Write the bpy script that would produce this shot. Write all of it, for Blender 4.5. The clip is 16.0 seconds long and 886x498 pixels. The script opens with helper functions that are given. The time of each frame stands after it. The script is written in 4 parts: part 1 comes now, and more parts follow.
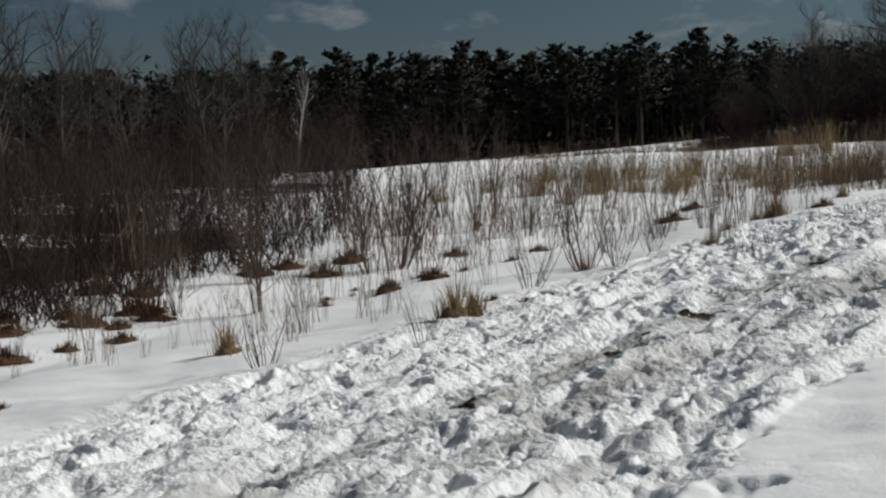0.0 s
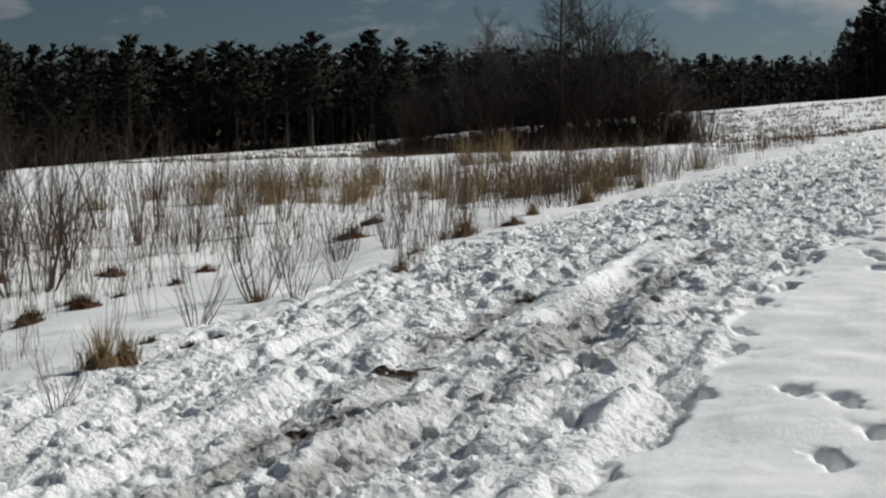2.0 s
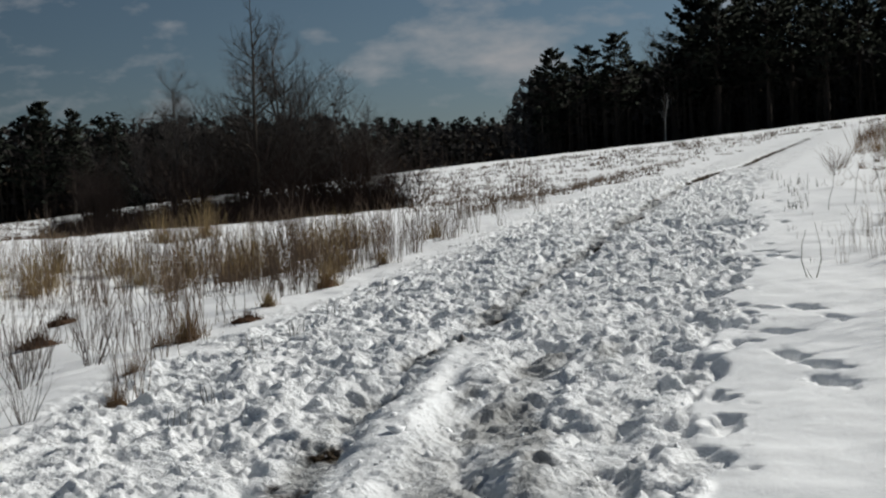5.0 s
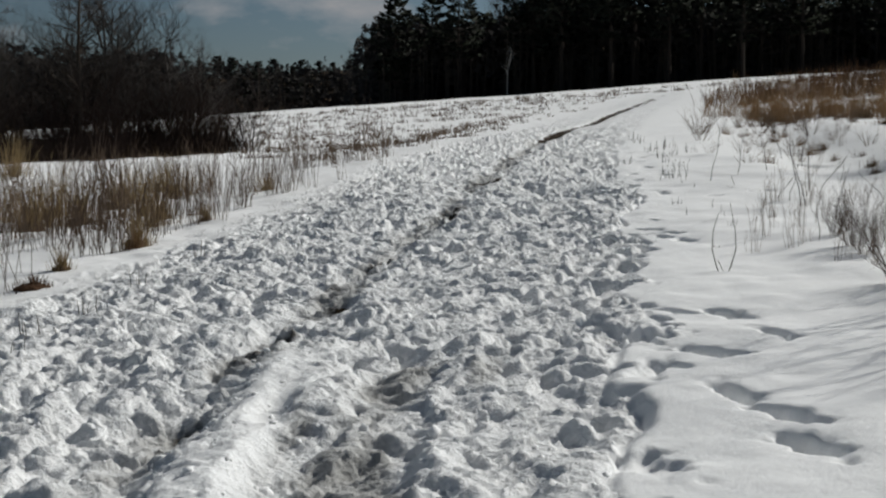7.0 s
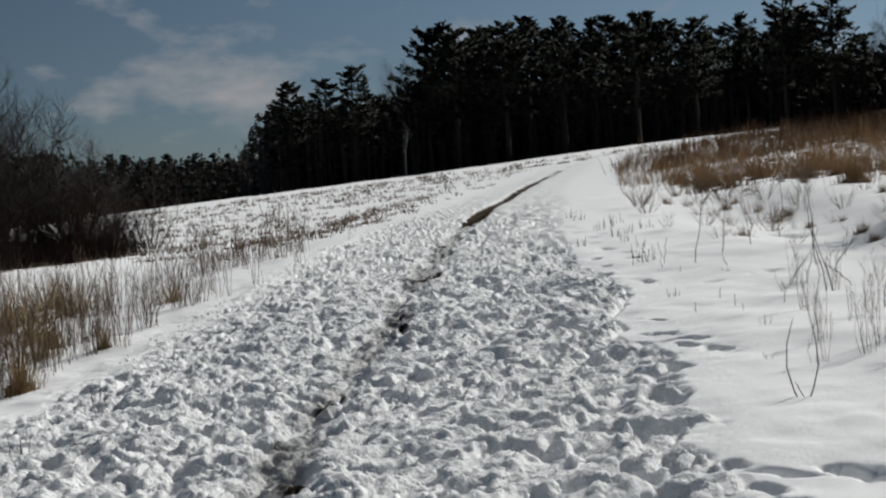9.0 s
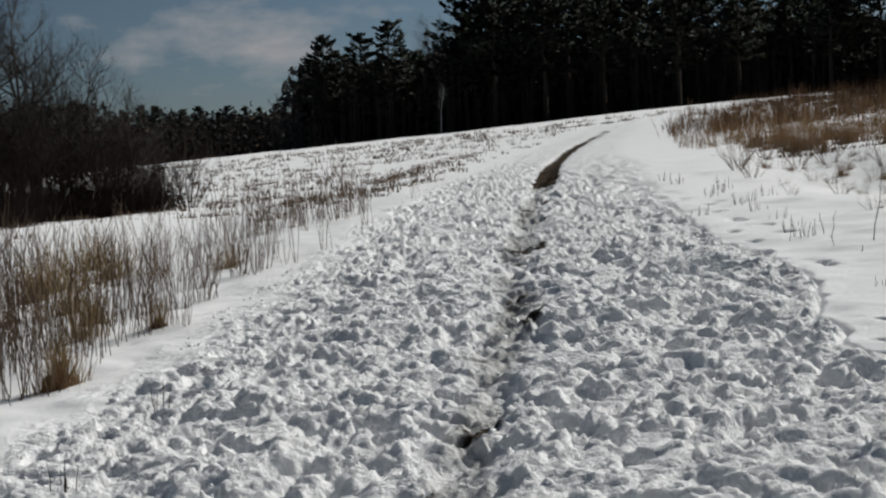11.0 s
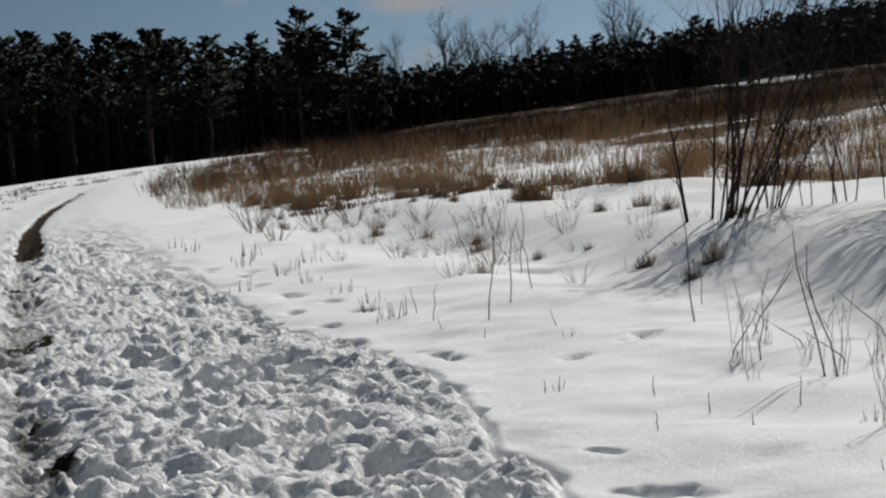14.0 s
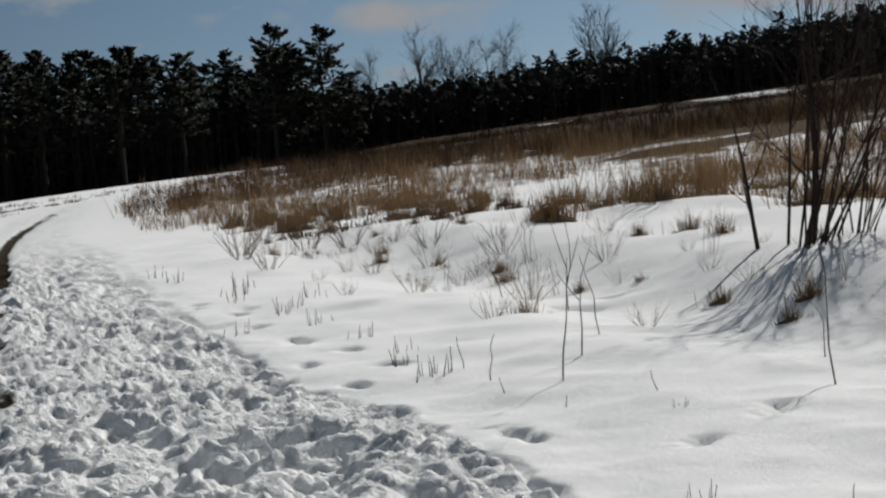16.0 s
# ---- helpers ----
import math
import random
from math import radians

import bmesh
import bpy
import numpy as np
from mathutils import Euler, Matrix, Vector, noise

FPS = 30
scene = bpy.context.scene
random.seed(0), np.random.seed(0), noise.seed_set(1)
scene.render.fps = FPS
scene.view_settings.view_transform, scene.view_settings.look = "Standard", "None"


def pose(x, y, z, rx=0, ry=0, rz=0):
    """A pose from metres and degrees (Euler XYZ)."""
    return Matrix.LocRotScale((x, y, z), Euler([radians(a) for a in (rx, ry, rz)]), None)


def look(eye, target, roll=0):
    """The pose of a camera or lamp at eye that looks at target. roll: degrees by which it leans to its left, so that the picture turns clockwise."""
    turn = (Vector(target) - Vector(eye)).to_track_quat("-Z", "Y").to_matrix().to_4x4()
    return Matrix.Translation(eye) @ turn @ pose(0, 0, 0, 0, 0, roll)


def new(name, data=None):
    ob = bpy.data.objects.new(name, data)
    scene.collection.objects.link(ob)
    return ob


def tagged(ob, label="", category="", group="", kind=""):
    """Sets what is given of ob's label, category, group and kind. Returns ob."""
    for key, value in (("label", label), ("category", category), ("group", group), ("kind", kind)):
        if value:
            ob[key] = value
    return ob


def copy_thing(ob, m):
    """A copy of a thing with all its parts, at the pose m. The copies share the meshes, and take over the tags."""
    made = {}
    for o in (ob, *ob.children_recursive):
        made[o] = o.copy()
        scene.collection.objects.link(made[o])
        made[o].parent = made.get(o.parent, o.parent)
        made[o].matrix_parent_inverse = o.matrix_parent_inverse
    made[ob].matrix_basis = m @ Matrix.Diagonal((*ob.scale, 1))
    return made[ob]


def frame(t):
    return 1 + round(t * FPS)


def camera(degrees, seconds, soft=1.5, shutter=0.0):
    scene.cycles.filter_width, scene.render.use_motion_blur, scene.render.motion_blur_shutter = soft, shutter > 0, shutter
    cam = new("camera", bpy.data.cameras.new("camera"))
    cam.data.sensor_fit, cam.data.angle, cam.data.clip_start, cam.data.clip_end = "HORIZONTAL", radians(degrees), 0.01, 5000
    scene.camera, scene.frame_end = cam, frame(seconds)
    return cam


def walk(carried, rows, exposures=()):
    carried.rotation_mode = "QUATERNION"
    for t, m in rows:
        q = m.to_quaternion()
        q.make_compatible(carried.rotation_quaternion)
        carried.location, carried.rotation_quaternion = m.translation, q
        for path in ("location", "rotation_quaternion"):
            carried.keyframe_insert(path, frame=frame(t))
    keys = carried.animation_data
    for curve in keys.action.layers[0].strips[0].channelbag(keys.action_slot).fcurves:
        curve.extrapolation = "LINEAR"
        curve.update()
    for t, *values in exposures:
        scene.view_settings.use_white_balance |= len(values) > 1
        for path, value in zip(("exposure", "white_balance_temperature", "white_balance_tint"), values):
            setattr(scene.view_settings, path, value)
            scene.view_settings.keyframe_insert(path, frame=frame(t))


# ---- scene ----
cam = camera(30.0, 16.0, 2.3)
PATH = [
    (0, (0.000, 0.000, 1.499), (0.015, 9.969, 0.709), -2.01),
    (0.5, (-0.035, 0.303, 1.531), (-0.344, 10.249, 0.532), -2.27),
    (1, (0.086, 0.786, 1.598), (0.251, 10.743, 0.679), -3.00),
    (1.5, (0.127, 1.362, 1.544), (1.098, 11.285, 0.776), 0.07),
    (2, (0.137, 2.065, 1.591), (2.135, 11.827, 0.751), -0.58),
    (2.5, (0.330, 2.892, 1.612), (3.262, 12.438, 1.083), 0.82),
    (3, (0.413, 3.699, 1.589), (3.623, 13.166, 1.313), 0.97),
    (3.2, (0.400, 3.997, 1.599), (3.779, 13.402, 1.227), -1.59),
    (5.3, (0.777, 6.571, 1.578), (4.714, 15.749, 1.068), -2.07),
    (5.5, (0.883, 6.822, 1.572), (4.949, 15.944, 1.060), 0.51),
    (6, (1.118, 7.433, 1.537), (5.333, 16.480, 0.910), -3.18),
    (6.5, (1.426, 7.992, 1.547), (6.205, 16.732, 0.663), -2.49),
    (7, (1.684, 8.624, 1.612), (6.421, 17.391, 0.781), 0.13),
    (7.5, (1.941, 9.318, 1.617), (6.687, 18.100, 1.028), -1.25),
    (8, (2.275, 9.989, 1.575), (7.399, 18.553, 0.940), -2.11),
    (8.5, (2.571, 10.701, 1.672), (7.564, 19.338, 0.993), -1.12),
    (9, (2.709, 11.291, 1.692), (7.979, 19.782, 1.331), -3.46),
    (9.2, (2.757, 11.546, 1.667), (8.017, 20.043, 1.314), -2.87),
    (11.3, (3.654, 14.356, 1.699), (8.741, 22.943, 1.078), -2.37),
    (11.5, (3.769, 14.557, 1.694), (9.149, 22.961, 1.053), -4.98),
    (12, (3.957, 15.084, 1.736), (10.392, 22.707, 1.045), -4.57),
    (12.5, (4.223, 15.520, 1.698), (11.163, 22.697, 1.123), -6.27),
    (13, (4.547, 16.076, 1.711), (11.558, 23.195, 1.308), -2.06),
    (13.5, (4.753, 16.593, 1.743), (11.988, 23.485, 1.350), -2.93),
    (14, (5.151, 16.936, 1.738), (12.694, 23.488, 1.324), -3.85),
    (14.5, (5.510, 17.309, 1.764), (13.230, 23.659, 1.479), -0.53),
    (15, (5.753, 17.806, 1.827), (13.696, 23.872, 1.484), -2.06),
    (15.5, (6.117, 18.279, 1.800), (13.943, 24.499, 1.521), -3.61),
    (16, (6.518, 18.691, 1.806), (14.172, 25.119, 1.484), -4.26),
]
walk(cam, [(t, look(eye, target, roll)) for t, eye, target, roll in PATH], [(0, -0.06, 6390, 7), (3, 0.08, 6390, 6), (5.5, 0.0, 6400, 7), (6.5, -0.1, 6400, 7), (7.5, -0.08, 6400, 7), (9, 0.0, 6410, 8), (11.3, -0.05, 6440, 8), (12.3, -0.13, 6450, 8), (13.5, 0.03, 6460, 8), (16, 0.04, 6460, 8)])

# ---- light: low midday winter sun ahead to the right, thin cloud banks over the woods ----
SUN_AZ, SUN_EL = radians(80), radians(36)
world = bpy.data.worlds.new("world")
scene.world = world
world.use_nodes = True
wn, wl = world.node_tree.nodes, world.node_tree.links
wn.clear()
w_out = wn.new("ShaderNodeOutputWorld")
w_bg = wn.new("ShaderNodeBackground")
w_sky = wn.new("ShaderNodeTexSky")
w_sky.sky_type = "NISHITA"
w_sky.sun_disc = False
w_sky.sun_elevation = SUN_EL
w_sky.sun_rotation = SUN_AZ
w_sky.altitude = 2000
w_sky.air_density, w_sky.dust_density, w_sky.ozone_density = 0.8, 1.2, 3.0
w_co = wn.new("ShaderNodeTexCoord")
w_map = wn.new("ShaderNodeMapping")
w_map.inputs["Scale"].default_value = (4.6, 4.6, 11.0)
w_map.inputs["Location"].default_value = (0.62, 0.1, 0.05)
w_noise = wn.new("ShaderNodeTexNoise")
w_noise.inputs["Scale"].default_value = 4.0
w_noise.inputs["Detail"].default_value = 7.0
w_noise.inputs["Roughness"].default_value = 0.55
w_ramp = wn.new("ShaderNodeValToRGB")
w_ramp.color_ramp.elements[0].position = 0.56
w_ramp.color_ramp.elements[1].position = 0.86
w_mix = wn.new("ShaderNodeMix")
w_mix.data_type = "RGBA"
w_mix.inputs["B"].default_value = (6.4, 6.4, 6.7, 1)
w_bg.inputs["Strength"].default_value = 0.046
wl.new(w_co.outputs["Generated"], w_map.inputs["Vector"])
wl.new(w_map.outputs["Vector"], w_noise.inputs["Vector"])


def cloud_bank(az, el, wide, high, cover):
    """One bank of cloud above the woods: a soft lens of sky that the noise breaks up."""
    at = Vector((math.sin(radians(az)) * math.cos(radians(el)), math.cos(radians(az)) * math.cos(radians(el)), math.sin(radians(el))))
    off = wn.new("ShaderNodeVectorMath")
    off.operation = "SUBTRACT"
    off.inputs[1].default_value = at
    wl.new(w_co.outputs["Generated"], off.inputs[0])
    flat = wn.new("ShaderNodeVectorMath")
    flat.operation = "MULTIPLY"
    flat.inputs[1].default_value = (1 / radians(wide), 1 / radians(wide), 1 / radians(high))
    wl.new(off.outputs["Vector"], flat.inputs[0])
    far = wn.new("ShaderNodeVectorMath")
    far.operation = "LENGTH"
    wl.new(flat.outputs["Vector"], far.inputs[0])
    soft = wn.new("ShaderNodeMapRange")
    soft.interpolation_type = "SMOOTHSTEP"
    soft.inputs["From Min"].default_value = 1.0
    soft.inputs["From Max"].default_value = 0.0
    soft.inputs["To Max"].default_value = cover
    wl.new(far.outputs["Value"], soft.inputs["Value"])
    return soft.outputs["Result"]


total = w_noise.outputs["Fac"]
for az, el, wide, high, cover in ((24, 3.9, 5.0, 2.3, 0.32), (28.5, 7.4, 4.0, 0.9, 0.24), (9, 3.4, 9.0, 0.9, 0.03), (37, 8.0, 3.5, 0.8, 0.24), (49.5, 6.3, 6.5, 1.1, 0.26), (40, 7.6, 3.0, 0.5, 0.22), (61, 6.4, 8.0, 1.5, 0.32), (66, 5.6, 6.0, 1.2, 0.3), (-6, 3.4, 9.0, 1.2, 0.03), (150, 22, 30, 9, 0.2), (240, 25, 30, 9, 0.2)):
    add = wn.new("ShaderNodeMath")
    add.operation = "ADD"
    wl.new(total, add.inputs[0])
    wl.new(cloud_bank(az, el, wide, high, cover), add.inputs[1])
    total = add.outputs[0]
wl.new(total, w_ramp.inputs["Fac"])
wl.new(w_ramp.outputs["Color"], w_mix.inputs["Factor"])
w_pale = wn.new("ShaderNodeHueSaturation")
w_pale.inputs["Saturation"].default_value = 0.9
w_pale.inputs["Hue"].default_value = 0.49
wl.new(w_sky.outputs["Color"], w_pale.inputs["Color"])
# clear air is darkest at right angles to the sun
w_dot = wn.new("ShaderNodeVectorMath")
w_dot.operation = "DOT_PRODUCT"
w_dot.inputs[1].default_value = (math.sin(SUN_AZ) * math.cos(SUN_EL), math.cos(SUN_AZ) * math.cos(SUN_EL), math.sin(SUN_EL))
wl.new(w_co.outputs["Generated"], w_dot.inputs[0])
w_sq = wn.new("ShaderNodeMath")
w_sq.operation = "POWER"
w_sq.inputs[1].default_value = 2.0
wl.new(w_dot.outputs["Value"], w_sq.inputs[0])
w_pol = wn.new("ShaderNodeMath")
w_pol.operation = "MULTIPLY_ADD"
w_pol.inputs[1].default_value = 0.84
w_pol.inputs[2].default_value = 0.40
wl.new(w_sq.outputs[0], w_pol.inputs[0])
w_dim = wn.new("ShaderNodeVectorMath")
w_dim.operation = "SCALE"
wl.new(w_pale.outputs["Color"], w_dim.inputs[0])
wl.new(w_pol.outputs[0], w_dim.inputs["Scale"])
wl.new(w_dim.outputs["Vector"], w_mix.inputs["A"])
wl.new(w_mix.outputs["Result"], w_bg.inputs["Color"])
wl.new(w_bg.outputs["Background"], w_out.inputs["Surface"])

sun = new("sun", bpy.data.lights.new("sun", "SUN"))
sun.data.energy = 3.6
sun.data.angle = radians(0.8)
sun.data.color = (1.0, 0.96, 0.9)
sun_from = Vector((math.sin(SUN_AZ) * math.cos(SUN_EL), math.cos(SUN_AZ) * math.cos(SUN_EL), math.sin(SUN_EL)))
sun.matrix_world = look(sun_from * 400, (0, 0, 0))


# ---- materials ----
def material(name, dark, light, scale=4.0, rough=0.85, bump=0.0, fine=40.0, stretch=(1, 1, 1), spread=0.25, leafy=0.0):
    """Two scales of colour variation, a tint of its own for each object, and a fine relief."""
    m = bpy.data.materials.new(name)
    m.use_nodes = True
    n, l = m.node_tree.nodes, m.node_tree.links
    p = n["Principled BSDF"]
    p.inputs["Roughness"].default_value = rough
    p.inputs["Specular IOR Level"].default_value = 0.08
    co = n.new("ShaderNodeTexCoord")
    mp = n.new("ShaderNodeMapping")
    mp.inputs["Scale"].default_value = stretch
    a = n.new("ShaderNodeTexNoise")
    a.inputs["Scale"].default_value = scale
    a.inputs["Detail"].default_value = 3
    b = n.new("ShaderNodeTexNoise")
    b.inputs["Scale"].default_value = fine
    info = n.new("ShaderNodeObjectInfo")
    geo = n.new("ShaderNodeNewGeometry")
    add = n.new("ShaderNodeMath")
    add.operation = "MULTIPLY_ADD"
    add.inputs[1].default_value = 0.5
    mix_r = n.new("ShaderNodeMath")
    mix_r.operation = "ADD"
    sc = n.new("ShaderNodeMath")
    sc.operation = "MULTIPLY_ADD"
    sc.inputs[1].default_value = spread
    cmix = n.new("ShaderNodeMix")
    cmix.data_type = "RGBA"
    cmix.inputs["A"].default_value = (*dark, 1)
    cmix.inputs["B"].default_value = (*light, 1)
    l.new(co.outputs["Object"], mp.inputs["Vector"])
    l.new(mp.outputs["Vector"], a.inputs["Vector"])
    l.new(mp.outputs["Vector"], b.inputs["Vector"])
    l.new(a.outputs["Fac"], add.inputs[0])
    half = n.new("ShaderNodeMath")
    half.operation = "MULTIPLY"
    half.inputs[1].default_value = 0.5
    l.new(b.outputs["Fac"], half.inputs[0])
    l.new(half.outputs[0], add.inputs[2])
    l.new(info.outputs["Random"], mix_r.inputs[0])
    l.new(geo.outputs["Random Per Island"], mix_r.inputs[1])
    off = n.new("ShaderNodeMath")
    off.operation = "SUBTRACT"
    off.inputs[1].default_value = 1.0
    l.new(mix_r.outputs[0], off.inputs[0])
    l.new(off.outputs[0], sc.inputs[0])
    l.new(add.outputs[0], sc.inputs[2])
    l.new(sc.outputs[0], cmix.inputs["Factor"])
    l.new(cmix.outputs["Result"], p.inputs["Base Color"])
    if bump:
        bp = n.new("ShaderNodeBump")
        bp.inputs["Strength"].default_value = bump
        bp.inputs["Distance"].default_value = 0.01
        l.new(b.outputs["Fac"], bp.inputs["Height"])
        l.new(bp.outputs["Normal"], p.inputs["Normal"])
    if leafy:
        glow = n.new("ShaderNodeBsdfTranslucent")
        l.new(cmix.outputs["Result"], glow.inputs["Color"])
        both = n.new("ShaderNodeMixShader")
        both.inputs["Fac"].default_value = leafy
        l.new(p.outputs["BSDF"], both.inputs[1])
        l.new(glow.outputs["BSDF"], both.inputs[2])
        l.new(both.outputs["Shader"], n["Material Output"].inputs["Surface"])
    return m


M_BARK = material("bark", (0.035, 0.028, 0.022), (0.10, 0.082, 0.068), 3, 0.9, 0.6, 30, (1, 1, 0.25))
M_PINEBARK = material("pine_bark", (0.03, 0.024, 0.02), (0.075, 0.06, 0.05), 2, 0.9, 0.5, 20, (1, 1, 0.2))
M_BIRCH = material("birch_bark", (0.28, 0.26, 0.23), (0.6, 0.58, 0.54), 3, 0.8, 0.2, 20, (0.4, 0.4, 2))
M_GREY = material("grey_bark", (0.05, 0.044, 0.04), (0.115, 0.10, 0.092), 3, 0.9, 0.4, 30, (1, 1, 0.25))
M_TWIG = material("twig", (0.05, 0.038, 0.032), (0.14, 0.105, 0.085), 6, 0.85, 0, 60)
M_REDTWIG = material("brown_twig", (0.020, 0.014, 0.012), (0.05, 0.035, 0.029), 6, 0.85, 0, 60)
M_NEEDLE = material("pine_needles", (0.018, 0.021, 0.016), (0.038, 0.044, 0.033), 0.6, 0.8, 0, 8, spread=0.06)
M_NEEDLE2 = material("spruce_needles", (0.018, 0.021, 0.017), (0.036, 0.042, 0.033), 0.6, 0.8, 0, 8, spread=0.06)
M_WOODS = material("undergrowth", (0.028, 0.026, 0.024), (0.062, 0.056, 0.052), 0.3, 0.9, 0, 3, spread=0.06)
M_TAN = material("tan_grass", (0.18, 0.125, 0.06), (0.40, 0.30, 0.16), 3, 0.8, 0, 30, leafy=0.22)
M_STRAW = material("brown_grass", (0.075, 0.05, 0.032), (0.22, 0.155, 0.095), 2, 0.85, 0, 30, leafy=0.22)
M_RUST = material("rust_grass", (0.085, 0.050, 0.026), (0.29, 0.185, 0.098), 1.2, 0.85, 0, 25, leafy=0.22)
M_MAT = material("dead_thatch", (0.07, 0.045, 0.03), (0.21, 0.14, 0.09), 9, 0.95, 1.0, 50)
M_MOUND = material("matted_leaves", (0.045, 0.024, 0.014), (0.15, 0.085, 0.05), 6, 0.95, 0.5, 40)
M_WEED = material("weed_stalk", (0.09, 0.062, 0.045), (0.24, 0.175, 0.125), 5, 0.85, 0, 50)


def snow_material():
    m = bpy.data.materials.new("snow")
    m.use_nodes = True
    n, l = m.node_tree.nodes, m.node_tree.links
    p = n["Principled BSDF"]
    p.inputs["Roughness"].default_value = 0.9
    p.inputs["Subsurface Weight"].default_value = 0.8
    p.inputs["Subsurface Radius"].default_value = (1.0, 1.0, 1.0)
    p.inputs["Subsurface Scale"].default_value = 0.014
    p.inputs["Specular IOR Level"].default_value = 0.02
    co = n.new("ShaderNodeTexCoord")

    def tex(scale, detail=3.0, rough=0.55):
        t = n.new("ShaderNodeTexNoise")
        t.inputs["Scale"].default_value = scale
        t.inputs["Detail"].default_value = detail
        t.inputs["Roughness"].default_value = rough
        l.new(co.outputs["Object"], t.inputs["Vector"])
        return t.outputs["Fac"]

    def attr(name):
        a = n.new("ShaderNodeAttribute")
        a.attribute_name = name
        return a.outputs["Fac"]

    def mix(fac, a, b):
        x = n.new("ShaderNodeMix")
        x.data_type = "RGBA"
        l.new(fac, x.inputs["Factor"])
        for key, val in (("A", a), ("B", b)):
            if isinstance(val, tuple):
                x.inputs[key].default_value = (*val, 1)
            else:
                l.new(val, x.inputs[key])
        return x.outputs["Result"]

    def sharpen(fac, noise_fac, amount, lo, hi):
        """fac + (noise - 0.5) * amount, cut to a soft step between lo and hi where fac is not nought."""
        s = n.new("ShaderNodeMath")
        s.operation = "SUBTRACT"
        s.inputs[1].default_value = 0.5
        l.new(noise_fac, s.inputs[0])
        a = n.new("ShaderNodeMath")
        a.operation = "MULTIPLY_ADD"
        a.inputs[1].default_value = amount
        l.new(s.outputs[0], a.inputs[0])
        l.new(fac, a.inputs[2])
        r = n.new("ShaderNodeMapRange")
        r.interpolation_type = "SMOOTHSTEP"
        r.inputs["From Min"].default_value = lo
        r.inputs["From Max"].default_value = hi
        l.new(a.outputs[0], r.inputs["Value"])
        return r.outputs["Result"]

    big, mid, small = tex(0.35, 4), tex(6.0, 5), tex(60.0, 4)
    clean = mix(big, (0.89, 0.90, 0.91), (0.95, 0.953, 0.957))
    dirt = sharpen(attr("dirt"), mid, 0.9, 0.15, 1.25)
    slush = mix(dirt, clean, (0.40, 0.396, 0.385))
    mud = sharpen(attr("mud"), mid, 0.8, 0.42, 0.62)
    soil = mix(tex(14.0, 5), (0.014, 0.010, 0.007), (0.05, 0.036, 0.023))
    ground = mix(mud, slush, soil)
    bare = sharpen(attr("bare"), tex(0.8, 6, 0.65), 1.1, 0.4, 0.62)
    # brown turf, its colour darkened further for the self-shadow of dense standing grass
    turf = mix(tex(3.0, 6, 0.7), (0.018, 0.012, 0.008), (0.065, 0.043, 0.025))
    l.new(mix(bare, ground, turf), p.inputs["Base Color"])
    bump = n.new("ShaderNodeBump")
    bump.inputs["Distance"].default_value = 0.034
    trodden = n.new("ShaderNodeMath")
    trodden.operation = "MULTIPLY_ADD"
    trodden.inputs[1].default_value = 0.55
    trodden.inputs[2].default_value = 0.12
    l.new(attr("trod"), trodden.inputs[0])
    l.new(trodden.outputs[0], bump.inputs["Strength"])
    crumb = n.new("ShaderNodeTexVoronoi")
    crumb.feature = "SMOOTH_F1"
    crumb.inputs["Scale"].default_value = 32.0
    crumb.inputs["Smoothness"].default_value = 0.4
    warp = n.new("ShaderNodeTexNoise")
    warp.inputs["Scale"].default_value = 20.0
    l.new(co.outputs["Object"], warp.inputs["Vector"])
    wmix = n.new("ShaderNodeVectorMath")
    wmix.operation = "MULTIPLY_ADD"
    wmix.inputs[1].default_value = (0.06, 0.06, 0.06)
    l.new(warp.outputs["Color"], wmix.inputs[0])
    l.new(co.outputs["Object"], wmix.inputs[2])
    l.new(wmix.outputs["Vector"], crumb.inputs["Vector"])
    grit = n.new("ShaderNodeMath")
    grit.operation = "MULTIPLY_ADD"
    grit.inputs[1].default_value = -0.8
    l.new(crumb.outputs["Distance"], grit.inputs[0])
    l.new(tex(24.0, 6, 0.7), grit.inputs[2])
    l.new(grit.outputs[0], bump.inputs["Height"])
    bump2 = n.new("ShaderNodeBump")
    bump2.inputs["Strength"].default_value = 0.42
    bump2.inputs["Distance"].default_value = 0.009
    l.new(tex(95.0, 4, 0.7), bump2.inputs["Height"])
    bump3 = n.new("ShaderNodeBump")
    bump3.inputs["Strength"].default_value = 0.15
    bump3.inputs["Distance"].default_value = 0.06
    l.new(tex(6.5, 5, 0.6), bump3.inputs["Height"])
    l.new(bump3.outputs["Normal"], bump.inputs["Normal"])
    l.new(bump.outputs["Normal"], bump2.inputs["Normal"])
    l.new(bump2.outputs["Normal"], p.inputs["Normal"])
    return m


M_SNOW = snow_material()

# ---- the lie of the land ----
ALONG, ACROSS = (0.5, 0.866), (0.866, -0.5)


def step(a, b, x):
    t = np.clip((np.asarray(x, float) - a) / (b - a), 0, 1)
    return t * t * (3 - 2 * t)


def lattice(i, j, seed):
    h = (i.astype(np.int64) * 374761393 + j.astype(np.int64) * 668265263 + seed * 1274126177) & 0x7FFFFFFF
    h = ((h ^ (h >> 13)) * 1274126177) & 0x7FFFFFFF
    return ((h ^ (h >> 16)) & 0xFFFF) / 65535.0


